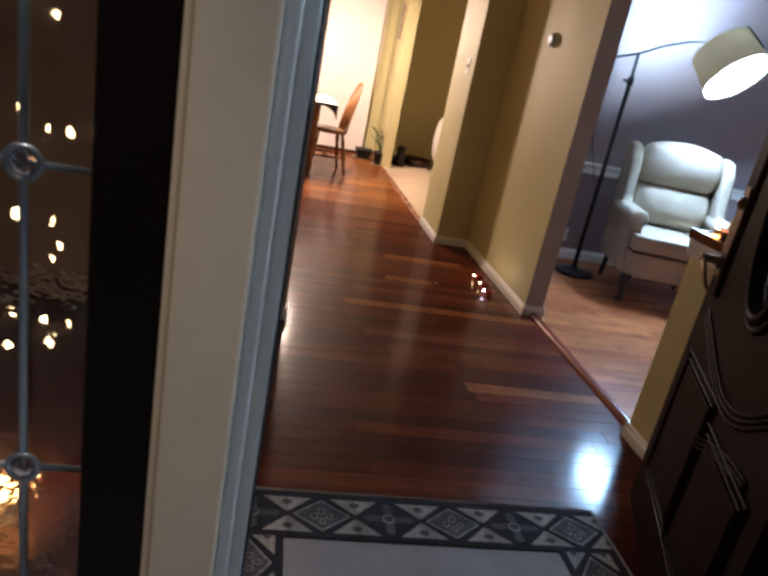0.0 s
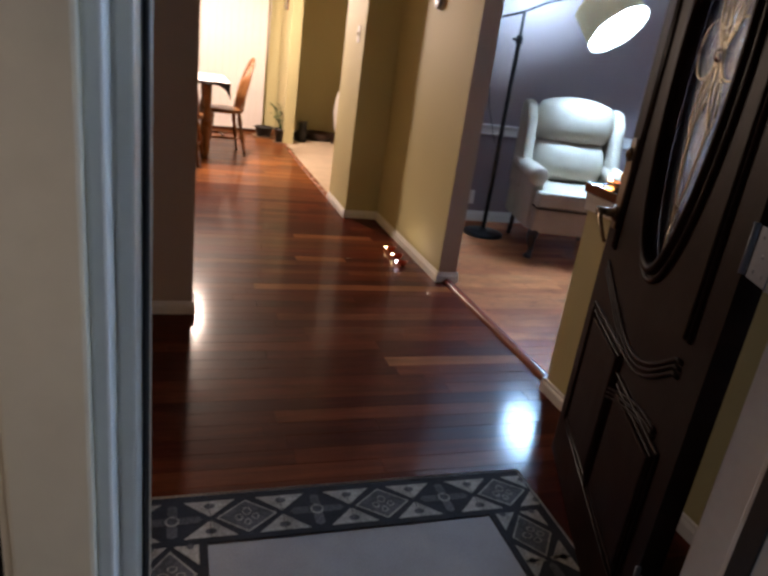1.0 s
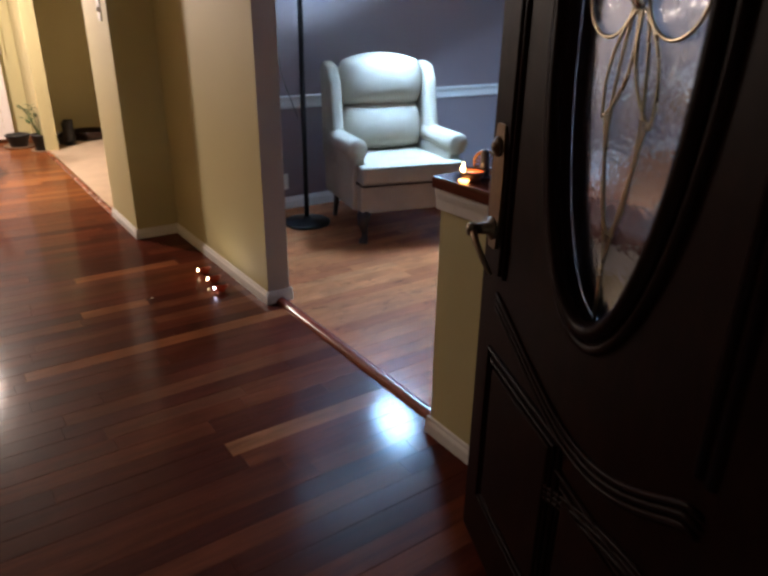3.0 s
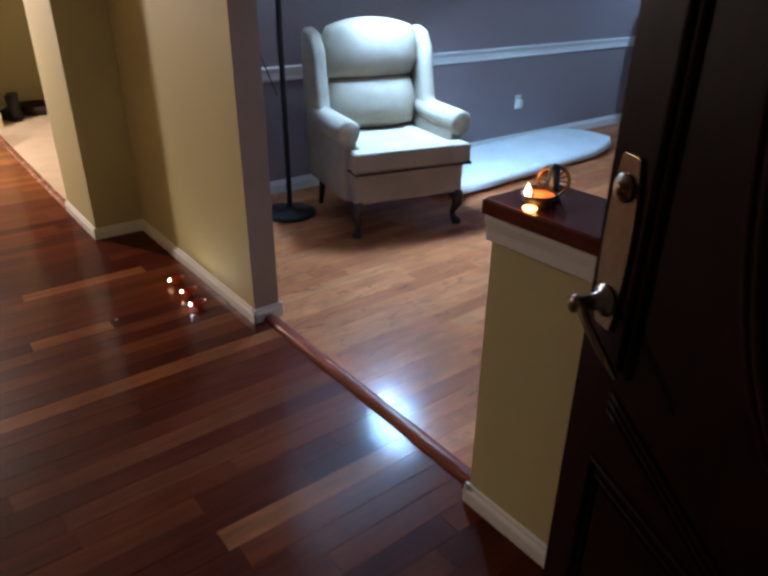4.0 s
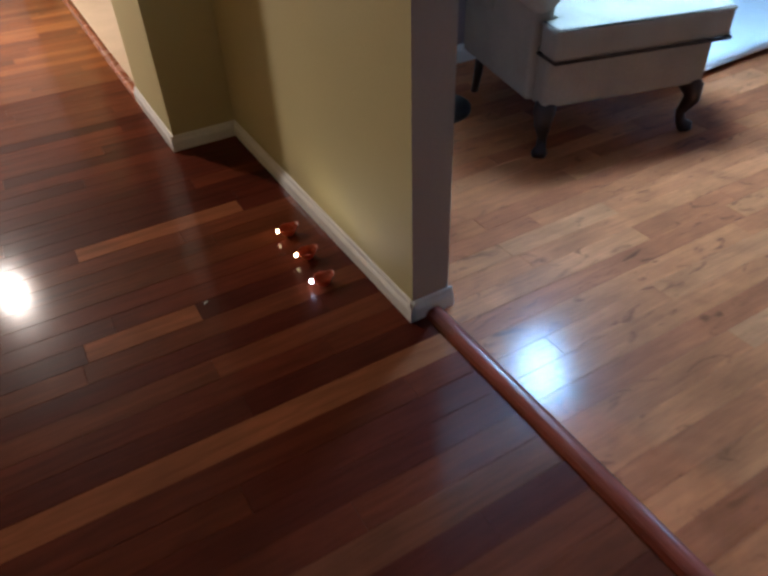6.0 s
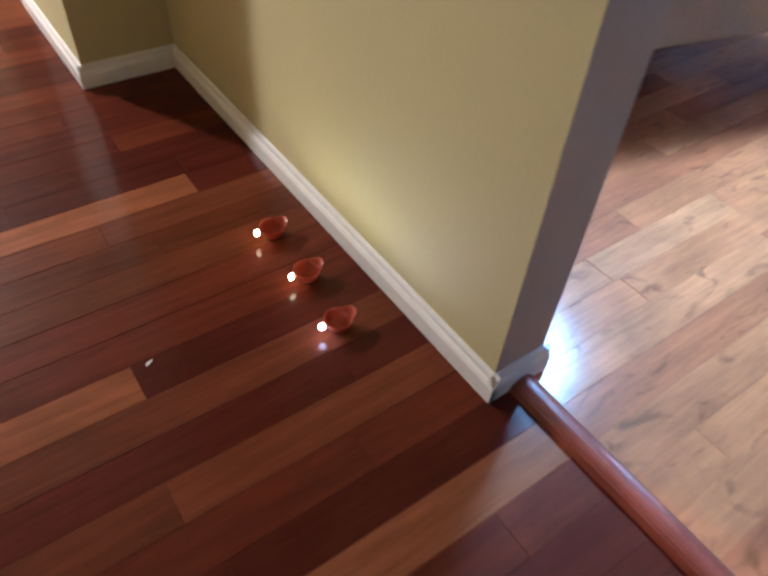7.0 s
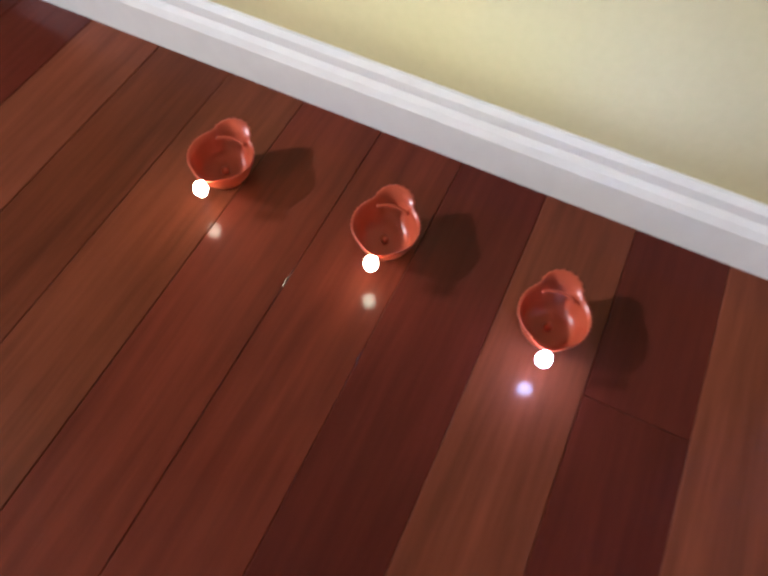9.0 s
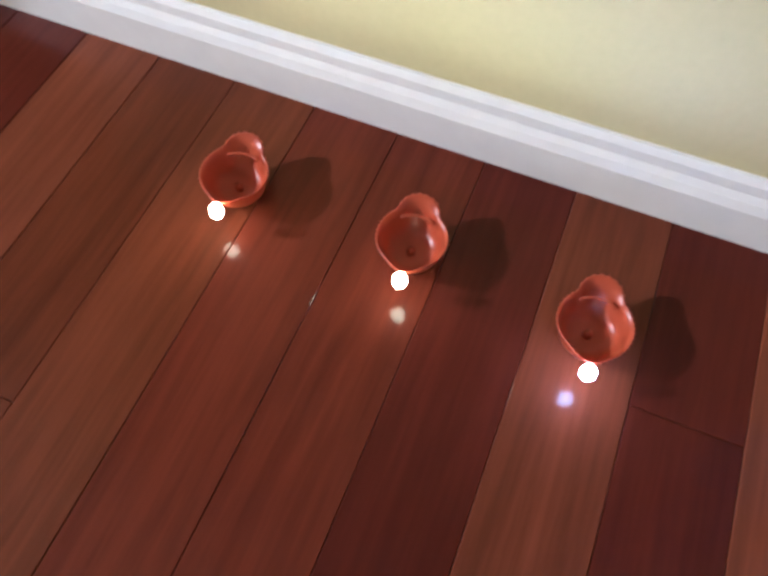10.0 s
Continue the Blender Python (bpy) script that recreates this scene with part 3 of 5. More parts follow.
for z in (0.22, 0.965, 1.78):
    hinge = part("hinge", box(-0.092, -0.022, DOOR_T, DOOR_T + 0.003, z, z + 0.09, 0.0012), HINGE_STEEL, door, "grey steel hinge leaf with screws")
    part("knuckle", tube([(-0.003, DOOR_T + 0.002, z), (-0.003, DOOR_T + 0.002, z + 0.09)], 0.006, 10), HINGE_STEEL, hinge, "", True)
    for dx, dz in ((0.018, 0.016), (0.05, 0.016), (0.018, 0.074), (0.05, 0.074), (0.034, 0.045)):
        part("screw", lathe([(0.004, 0), (0.003, 0.0012), (0, 0.0014)], 10), HINGE_STEEL, hinge, "", True).matrix_basis = pose(-dx - 0.022, DOOR_T + 0.003, z + dz, -90)

# entry rug
rug = thing("entry_rug", "grey entry rug with a patterned dark border", "rug", (0.881, 1.206, 0.0))
part("field", box(-0.6, 0.6, -0.385, 0.385, 0.0005, 0.007, 0.002), surface("grey_rug_pile", (0.34, 0.345, 0.36), 0.95, 0.16, 260, 0.6, 7.0, 0.1), rug, "plain grey field")


# ---- living room ----
def wing_chair(place, turn):
    c = thing("wing_chair", "oatmeal upholstered wing chair with dark claw feet beside a floor lamp", "armchair", place, turn)
    part("seat_rail", box(-0.335, 0.335, -0.345, 0.30, 0.19, 0.375, 0.02, 3), FABRIC, c, "", True)
    # T-shaped seat cushion
    t = [(-0.345, -0.40), (0.345, -0.40), (0.345, -0.285), (0.265, -0.275), (0.262, 0.24), (-0.262, 0.24), (-0.265, -0.275), (-0.345, -0.285)]
    part("seat_cushion", extrude(t, "z", 0.378, 0.485, 0.022, 3), FABRIC, c, "", True)
    bm = bmesh.new()
    for z in (0.390, 0.474):
        tube([(x * 0.985, y + 0.003 if y > -0.3 else y + 0.006, z) for x, y in t], 0.006, 6, True, bm=bm)
    part("piping", bm, FABRIC, c, "", True)
    # dark tube drawn in for the shade in the gap below the cushion
    part("welt", tube([(x * 1.0, y - 0.001, 0.3765) for x, y in t], 0.0065, 6, True), WELT_AND_GAP, c, "dark line painting the shaded gap under the seat cushion", True)
    part("welt", tube([(-0.336, -0.290, 0.479), (-0.338, -0.392, 0.478), (-0.1, -0.3945, 0.4785), (0.12, -0.394, 0.4775), (0.338, -0.392, 0.478), (0.336, -0.290, 0.479)], 0.0045, 6), WELT_AND_GAP, c, "dark cord along the cushion's top edge", True)
    part("back_frame", extrude([(-0.30, 0.22), (-0.33, 0.70), (-0.28, 0.90), (-0.18, 0.95), (0, 0.965), (0.18, 0.95), (0.28, 0.90), (0.33, 0.70), (0.30, 0.22)], "y", 0.29, 0.36, 0.02, 3), FABRIC, c, "", True).matrix_basis = pose(0, -0.02, 0, -7)
    part("lower_back_cushion", cushion(0.585, 0.315, 0.25, (0, 0.195, 0.635), 80, 0.45, 0.6, 18, seed=2, corner=0.16, arch=0.05), FABRIC, c, "", True)
    part("upper_back_cushion", cushion(0.61, 0.315, 0.27, (0, 0.222, 0.915), 86, 0.45, 0.62, 18, seed=5, corner=0.2, arch=0.16), FABRIC, c, "", True)
    for s in (-1, 1):
        wing = [(0.33, 0.42), (0.36, 1.00), (0.30, 1.045), (0.20, 1.02), (0.13, 0.93), (0.11, 0.80), (0.08, 0.66), (0.03, 0.60), (0.03, 0.42)]
        part("wing", extrude(wing, "x", s * 0.335 - 0.038, s * 0.335 + 0.038, 0.026, 3), FABRIC, c, "", True)
        part("arm_panel", box(s * 0.325 - 0.04, s * 0.325 + 0.04, -0.27, 0.31, 0.20, 0.555, 0.02, 3), FABRIC, c, "", True)
        bm = tube([(s * 0.338, -0.295, 0.572), (s * 0.338, -0.28, 0.572), (s * 0.336, 0.0, 0.578), (s * 0.334, 0.25, 0.590)], [0.058, 0.068, 0.066, 0.06], 18, squash=0.95)
        part("arm", bm, FABRIC, c, "", True)
        part("front_leg", tube([(s * 0.285, -0.29, 0.215), (s * 0.315, -0.325, 0.17), (s * 0.318, -0.33, 0.13), (s * 0.300, -0.31, 0.07), (s * 0.305, -0.318, 0.035), (s * 0.318, -0.333, 0.018), (s * 0.322, -0.338, 0.002)], [0.042, 0.040, 0.031, 0.018, 0.020, 0.030, 0.024], 12), LEG_WOOD, c, "dark carved claw foot", True)
        part("back_leg", tube([(s * 0.29, 0.28, 0.22), (s * 0.29, 0.30, 0.10), (s * 0.292, 0.325, 0.0)], [0.022, 0.019, 0.016], 8), LEG_WOOD, c, "dark square back leg", True)
    return c


wing_chair((3.138, 4.112, 0.0), -13.2)


def arc_lamp():
    c = thing("arc_floor_lamp", "black arc floor lamp with a lit linen drum shade", "floor lamp", (2.667, 4.43, 0.0))
    part("base", lathe([(0.155, 0), (0.155, 0.018), (0.14, 0.026), (0.03, 0.030), (0.022, 0.05), (0, 0.05)], 36), BLACK_METAL, c, "", True)
    part("pole", tube([(0, 0, 0.03), (0, 0, 1.40), (0, 0, 1.41), (0, 0, 1.62)], [0.016, 0.016, 0.011, 0.011], 12), BLACK_METAL, c, "", True)
    part("collar", lathe([(0.02, 1.40), (0.024, 1.41), (0.024, 1.45), (0.02, 1.46)], 14), BLACK_METAL, c, "", True)
    part("knob", tube([(-0.05, 0, 1.43), (0, 0, 1.43)], 0.009, 8), BLACK_METAL, c, "", True)
    arm = [(-0.16, 0.10, 1.55), (0, 0, 1.615), (0.14, -0.05, 1.692), (0.26, -0.12, 1.738), (0.36, -0.18, 1.755), (0.435, -0.242, 1.733)]
    part("arm", tube(arm, 0.008, 8), BLACK_METAL, c, "", True)
    part("cable", tube([(-0.16, 0.10, 1.55), (-0.15, 0.085, 1.25), (-0.11, 0.06, 0.95), (-0.03, 0.02, 0.70)], 0.0028, 6), BLACK_METAL, c, "", True)
    axis = Vector((0.30, -0.66, -0.69)).normalized()
    mid = Vector((0.47, -0.32, 1.65))
    m = Matrix.Translation(mid) @ axis.to_track_quat("Z", "X").to_matrix().to_4x4()
    bm = lathe([(0.186, -0.12), (0.210, 0.12), (0.207, 0.12), (0.183, -0.12)], 48)
    bm.verts.ensure_lookup_table()
    bmesh.ops.delete(bm, geom=[f for f in bm.faces if len(f.verts) > 4], context="FACES_ONLY")
    sh = part("shade", bm, SHADE_LIT, c, "linen drum shade", True)
    sh.matrix_basis = m
    bm = bmesh.new()
    for r, z in ((0.1875, -0.12), (0.2115, 0.12)):
        tube([(r * math.cos(a), r * math.sin(a), z) for a in [2 * math.pi * k / 48 for k in range(48)]], 0.004, 6, True, bm=bm)
    part("shade_rim", bm, SHADE, sh, "", True)
    part("diffuser", lathe([(0, 0.0), (0.203, 0.0), (0.203, 0.003), (0, 0.003)], 48), glowing("lamp_diffuser", COOL, 232.0), sh, "glowing white diffuser", True).location = (0, 0, 0.105)
    part("bracket", tube([(0, 0, 0.02), (0, 0.0, -0.13), (0.196, 0, -0.125), (0.212, 0, 0.06)], 0.006, 8), BLACK_METAL, sh, "", True)
    return c


m, tree, bsdf = material("lit_linen")
bsdf.inputs["Base Color"].default_value = (0.66, 0.55, 0.36, 1)
bsdf.inputs["Roughness"].default_value = 0.9
mp = coords(tree, (1, 1, 1))
weave = node(tree, "ShaderNodeTexNoise", Scale=180.0, Detail=4.0)
tree.links.new(mp.outputs[0], weave.inputs["Vector"])
tree.links.new(ramp(tree, weave.outputs[0], [(0.3, (0.56, 0.44, 0.26)), (0.7, (0.74, 0.64, 0.44))]), bsdf.inputs["Base Color"])
thin = node(tree, "ShaderNodeBsdfTranslucent")
thin.inputs[0].default_value = (0.7, 0.60, 0.46, 1)
blend = node(tree, "ShaderNodeMixShader")
blend.inputs[0].default_value = 0.07
tree.links.new(bsdf.outputs[0], blend.inputs[1])
tree.links.new(thin.outputs[0], blend.inputs[2])
tree.links.new(blend.outputs[0], tree.nodes["Material Output"].inputs[0])
SHADE_LIT = m
arc_lamp()

# plush bed on the floor by the wall
bm = cushion(2.25, 0.72, 0.085, (0, 0, 0.0425), 0, 0.25, 0.12, 40, seed=3)
for v in bm.verts:
    if v.co.x > 0.45:
        t = (v.co.x - 0.45) / 0.675
        v.co.y = v.co.y * math.sqrt(max(0.02, 1 - 0.93 * t ** 2.4)) + 0.05 * t
    v.co.z = max(0.0, v.co.z)
bed = thing("floor_mattress", "white plush floor mattress against the mauve wall", "mattress", (4.73, 4.425, 0.002), 3.5)
part("plush_cover", bm, PLUSH, bed, "", True)
seam = []
for k in range(80):
    a = 2 * math.pi * k / 80
    c, s = math.cos(a), math.sin(a)
    x, y = 1.118 * max(-1, min(1, c * 1.25)), 0.352 * max(-1, min(1, s * 1.4))
    if x > 0.45:
        t = (x - 0.45) / 0.675
        y = y * math.sqrt(max(0.02, 1 - 0.93 * t ** 2.4)) + 0.05 * t
    seam.append((x, y, 0.034))
part("seam", tube(seam, 0.004, 6, True), PLUSH, bed, "", True)

# living rug, desk and office chair
m, tree, bsdf = material("floral_rug_pile")
mp = coords(tree, (1, 1, 1))
vor = node(tree, "ShaderNodeTexVoronoi", Scale=11.0)
tree.links.new(mp.outputs[0], vor.inputs["Vector"])
wob = node(tree, "ShaderNodeTexNoise", Scale=15.0, Detail=3.0)
tree.links.new(mp.outputs[0], wob.inputs["Vector"])
s = node(tree, "ShaderNodeMath")
s.operation = "ADD"
tree.links.new(vor.outputs["Distance"], s.inputs[0])
tree.links.new(wob.outputs[0], s.inputs[1])
tree.links.new(ramp(tree, s.outputs[0], [(0.66, (0.06, 0.012, 0.018)), (0.70, (0.56, 0.48, 0.36)), (0.75, (0.58, 0.50, 0.38)), (0.78, (0.07, 0.015, 0.02)), (0.85, (0.06, 0.014, 0.02)), (0.89, (0.50, 0.42, 0.30))]), bsdf.inputs["Base Color"])
bsdf.inputs["Roughness"].default_value = 0.95
FLORAL = m
CREAM_PILE = surface("cream_rug_pile", (0.68, 0.60, 0.47), 0.95, 0.12, 240, 0.5, 8.0, 0.1)
lr = thing("living_rug", "cream bordered living room rug with burgundy floral field", "rug", (5.25, 2.43, 0.0))
part("border", box(-1.20, 1.20, -0.81, 0.81, 0.0015, 0.009, 0.003), CREAM_PILE, lr, "cream border")
part("field", box(-1.13, 1.13, -0.74, 0.74, 0.0085, 0.0115, 0.001), FLORAL, lr, "burgundy and cream floral field")
part("guard_stripe", tube([(-1.06, -0.67, 0.0118), (1.06, -0.67, 0.0118), (1.06, 0.67, 0.0118), (-1.06, 0.67, 0.0118)], 0.006, 6, True, squash=0.3), surface("rug_stripe", (0.08, 0.02, 0.025), 0.95), lr)

desk = thing("writing_desk", "honey coloured wooden writing desk with papers on it", "desk", (5.98, 4.00, 0.0))
part("desktop", box(-0.03, 1.25, -0.72, 0.03, 0.725, 0.755, 0.006), OAK, desk)
part("apron", box(0.02, 1.20, -0.675, -0.02, 0.63, 0.7245, 0.004), OAK, desk)
for x in (0.0, 1.165):
    for y in (0.0, -0.665):
        part("leg", tube([(x + 0.025, y - 0.025, 0.725), (x + 0.02, y - 0.02, 0.0)], [0.036, 0.020], 4), OAK, desk)
for i, (x, y, turn, w, h) in enumerate(((6.20, 3.66, 12, 0.21, 0.28), (6.33, 3.80, -20, 0.21, 0.28), (6.16, 3.86, 40, 0.15, 0.2))):
    pp = part("paper_sheets", box(-w / 2, w / 2, -h / 2, h / 2, 0, 0.004 + 0.003 * i, 0.0008), surface("white_paper", (0.75, 0.77, 0.8), 0.7, 0.03), None)
    tagged(pp, "loose stack of white papers on the desk", "papers", "papers on the desk")
    pp.matrix_basis = pose(x, y, 0.7555, 0, 0, turn)

oc = thing("office_chair", "black mesh office chair on castors behind the desk", "office chair", (6.93, 4.05, 0.0), 14)
part("seat", cushion(0.48, 0.47, 0.09, (0, 0, 0.46), 0, 0.3, 0.3), BLACK_PLASTIC, oc, "", True)
part("backrest", extrude([(-0.17, 0.47), (-0.23, 0.70), (-0.22, 1.0), (-0.15, 1.12), (0.15, 1.12), (0.22, 1.0), (0.23, 0.70), (0.17, 0.47)], "y", 0.20, 0.25, 0.015, 3), BLACK_PLASTIC, oc, "", True).matrix_basis = pose(0, 0.08, 0.02, -10)
part("spine", tube([(0, 0.14, 0.43), (0, 0.29, 0.46), (0, 0.335, 0.60), (0, 0.36, 0.80)], [0.035, 0.032, 0.03, 0.022], 8), BLACK_PLASTIC, oc, "", True)
part("gas_lift", tube([(0, 0, 0.10), (0, 0, 0.43)], [0.03, 0.022], 12), BLACK_METAL, oc, "", True)
for k in range(5):
    a = 2 * math.pi * k / 5
    c, s = math.cos(a), math.sin(a)
    part("foot", tube([(0, 0, 0.12), (0.16 * c, 0.16 * s, 0.105), (0.30 * c, 0.30 * s, 0.075)], [0.028, 0.022, 0.016], 8), BLACK_PLASTIC, oc, "", True)
    part("castor", tube([(0.30 * c - 0.022 * s, 0.30 * s + 0.022 * c, 0.03), (0.30 * c + 0.022 * s, 0.30 * s - 0.022 * c, 0.03)], 0.03, 14), BLACK_PLASTIC, oc, "", True)
for s in (-1, 1):
    part("armrest", tube([(s * 0.25, 0.10, 0.46), (s * 0.27, 0.08, 0.64), (s * 0.27, -0.12, 0.66)], [0.018, 0.018, 0.024], 8), BLACK_PLASTIC, oc, "", True)

oc.scale = (0.82, 1.1, 1.06)
dl = thing("desk_lamp", "slim black standing lamp leaning over the desk", "lamp", (6.40, 3.86, 0.7565))
part("base", lathe([(0.10, 0), (0.10, 0.015), (0.03, 0.022), (0, 0.022)], 28), BLACK_METAL, dl, "", True)
part("pole", tube([(0, 0, 0.02), (0.05, 0.0, 0.35), (0.13, -0.03, 0.80), (0.22, -0.06, 1.02), (0.36, -0.10, 1.06)], 0.009, 8), BLACK_METAL, dl, "", True)
bm = lathe([(0.05, 0.06), (0.11, -0.05), (0.107, -0.05), (0.047, 0.06)], 28)
bmesh.ops.delete(bm, geom=[f for f in bm.faces if len(f.verts) > 4], context="FACES_ONLY")
hood = part("hood", bm, BLACK_METAL, dl, "", True)
hood.location = (0.38, -0.10, 1.00)
part("bulb", lathe([(0, -0.035), (0.03, -0.02), (0.035, 0), (0.02, 0.03), (0, 0.04)], 16), glowing("cool_bulb", COOL, 30.0), hood, "lit frosted bulb", True)

bag = part("plastic_bag", cushion(0.34, 0.26, 0.20, (0, 0, 0.1), 0, 0.5, 0.5, 14, seed=8), surface("white_bag_plastic", (0.72, 0.73, 0.76), 0.35, 0.1, 30, 0.5), None, "", True)
for v in bag.data.vertices:
    v.co.z = max(0.0, v.co.z + 0.03 * noise.noise(v.co * 14))
tagged(bag, "crumpled white plastic bag on the floor under the desk", "bag")
bag.matrix_basis = pose(7.28, 4.16, 0.0, 0, 0, 25)

plate = part("outlet_plate", box(-0.035, 0.035, -0.006, 0, -0.057, 0.057, 0.002), OUTLET)
tagged(plate, "white wall outlet with a plugged-in white adapter", "outlet")
plate.location = (5.11, 4.83, 0.355)
part("adapter", box(-0.022, 0.024, -0.040, -0.0065, -0.045, 0.02, 0.005), OUTLET, plate, "white plug-in adapter")
for x, z in ((2.60, 0.36), (2.70, 0.20)):
    p2 = part("outlet_plate", box(-0.035, 0.035, -0.006, 0, -0.057, 0.057, 0.002), OUTLET)
    tagged(p2, "small white wall outlet behind the floor lamp", "outlet")
    p2.location = (x, 4.83, z)
    for dz in (-0.02, 0.02):
        part("socket", box(-0.016, 0.016, -0.008, -0.0062, dz - 0.012, dz + 0.012, 0.001), OUTLET, p2)

# oil lamp bowl and metal urn on the half wall's cap
TERRA = surface("orange_glazed_clay", (0.62, 0.13, 0.03), 0.35, 0.2, 50, 0.05)
bowl = thing("oil_lamp_bowl", "orange oil lamp bowl with a bright flame on the cap", "oil lamp", (1.898, 1.998, 0.8865))
part("bowl", lathe([(0.0, 0.004), (0.035, 0.0), (0.052, 0.016), (0.064, 0.040), (0.060, 0.042), (0.048, 0.020), (0.0, 0.012)], 28), surface("bronze_bowl", (0.10, 0.05, 0.02), 0.4, 0.3, 60), bowl, "dark bronze bowl", True)
m, tree, bsdf = material("melted_orange_wax")
bsdf.inputs["Base Color"].default_value = (0.8, 0.12, 0.01, 1)
bsdf.inputs["Emission Color"].default_value = (1.0, 0.17, 0.015, 1)
bsdf.inputs["Emission Strength"].default_value = 1.8
part("wax", lathe([(0, 0.033), (0.058, 0.034), (0.058, 0.030), (0, 0.029)], 28), m, bowl, "glowing orange wax", True)
part("flame", lathe([(0.0, 0.0), (0.009, 0.006), (0.0115, 0.014), (0.009, 0.026), (0.004, 0.038), (0, 0.046)], 14), glowing("flame", (1.0, 0.62, 0.22), 26.0), bowl, "yellow flame", True).location = (-0.052, 0.006, 0.034)
part("spout", tube([(-0.03, 0.004, 0.028), (-0.058, 0.006, 0.035)], [0.016, 0.009], 10), surface("bronze_spout", (0.12, 0.06, 0.02), 0.4, 0.3, 60), bowl, "", True)
part("flower", lathe([(0, 0.004), (0.018, 0.0), (0.027, 0.010), (0.022, 0.013), (0.0, 0.008)], 10), glowing("lit_petals", (1.0, 0.50, 0.12), 7.0), bowl, "glowing amber glass blossom under the flame").location = (-0.070, -0.024, 0.0)
lamp("oil_flame_light", "POINT", (1.898 - 0.028, 2.001, 0.924), 0.55, (1.0, 0.55, 0.2), 0.012)
bowl.scale = (0.6, 0.6, 0.66)
urn = thing("metal_urn", "small dark metal idol stand with an arched back", "ornament", (1.950, 2.004, 0.8865), -55)
part("foot", lathe([(0.034, 0), (0.034, 0.008), (0.02, 0.014), (0, 0.014)], 20), BLACK_METAL, urn, "", True)
part("stem", tube([(0, 0, 0.012), (0, 0, 0.05), (0.002, 0, 0.10), (0.002, 0, 0.118)], [0.018, 0.021, 0.020, 0.012], 14), BLACK_METAL, urn, "", True)
BRONZE = surface("dark_bronze", (0.26, 0.13, 0.04), 0.32, 0.3, 60, metal=0.9)
part("arched_back", tube([(0.052 * math.cos(a), 0.012, 0.066 + 0.055 * math.sin(a)) for a in [2 * math.pi * k / 30 for k in range(30)]], 0.007, 8, True), BRONZE, urn, "pierced bronze ring", True)
for k in range(14):
    a = 2 * math.pi * k / 14
    part("spoke", tube([(0.020 * math.cos(a), 0.012, 0.066 + 0.022 * math.sin(a)), (0.048 * math.cos(a), 0.012, 0.066 + 0.051 * math.sin(a))], [0.003, 0.0055], 6), BRONZE, urn, "", True)
part("column", tube([(0, -0.006, 0.012), (0, -0.006, 0.06), (0, -0.004, 0.118), (0, -0.002, 0.132)], [0.024, 0.021, 0.019, 0.010], 14), BLACK_METAL, urn, "dark upright column", True)

urn.scale = (0.62, 0.62, 0.60)

# ---- hall: three small electric lamps on the boards ----
m, tree, bsdf = material("orange_translucent_plastic")
bsdf.inputs["Base Color"].default_value = (0.46, 0.082, 0.026, 1)
bsdf.inputs["Roughness"].default_value = 0.32
thin = node(tree, "ShaderNodeBsdfTranslucent")
thin.inputs[0].default_value = (0.6, 0.10, 0.035, 1)
blend = node(tree, "ShaderNodeMixShader")
blend.inputs[0].default_value = 0.28
tree.links.new(bsdf.outputs[0], blend.inputs[1])
tree.links.new(thin.outputs[0], blend.inputs[2])
tree.links.new(blend.outputs[0], tree.nodes["Material Output"].inputs[0])
DIYA = m


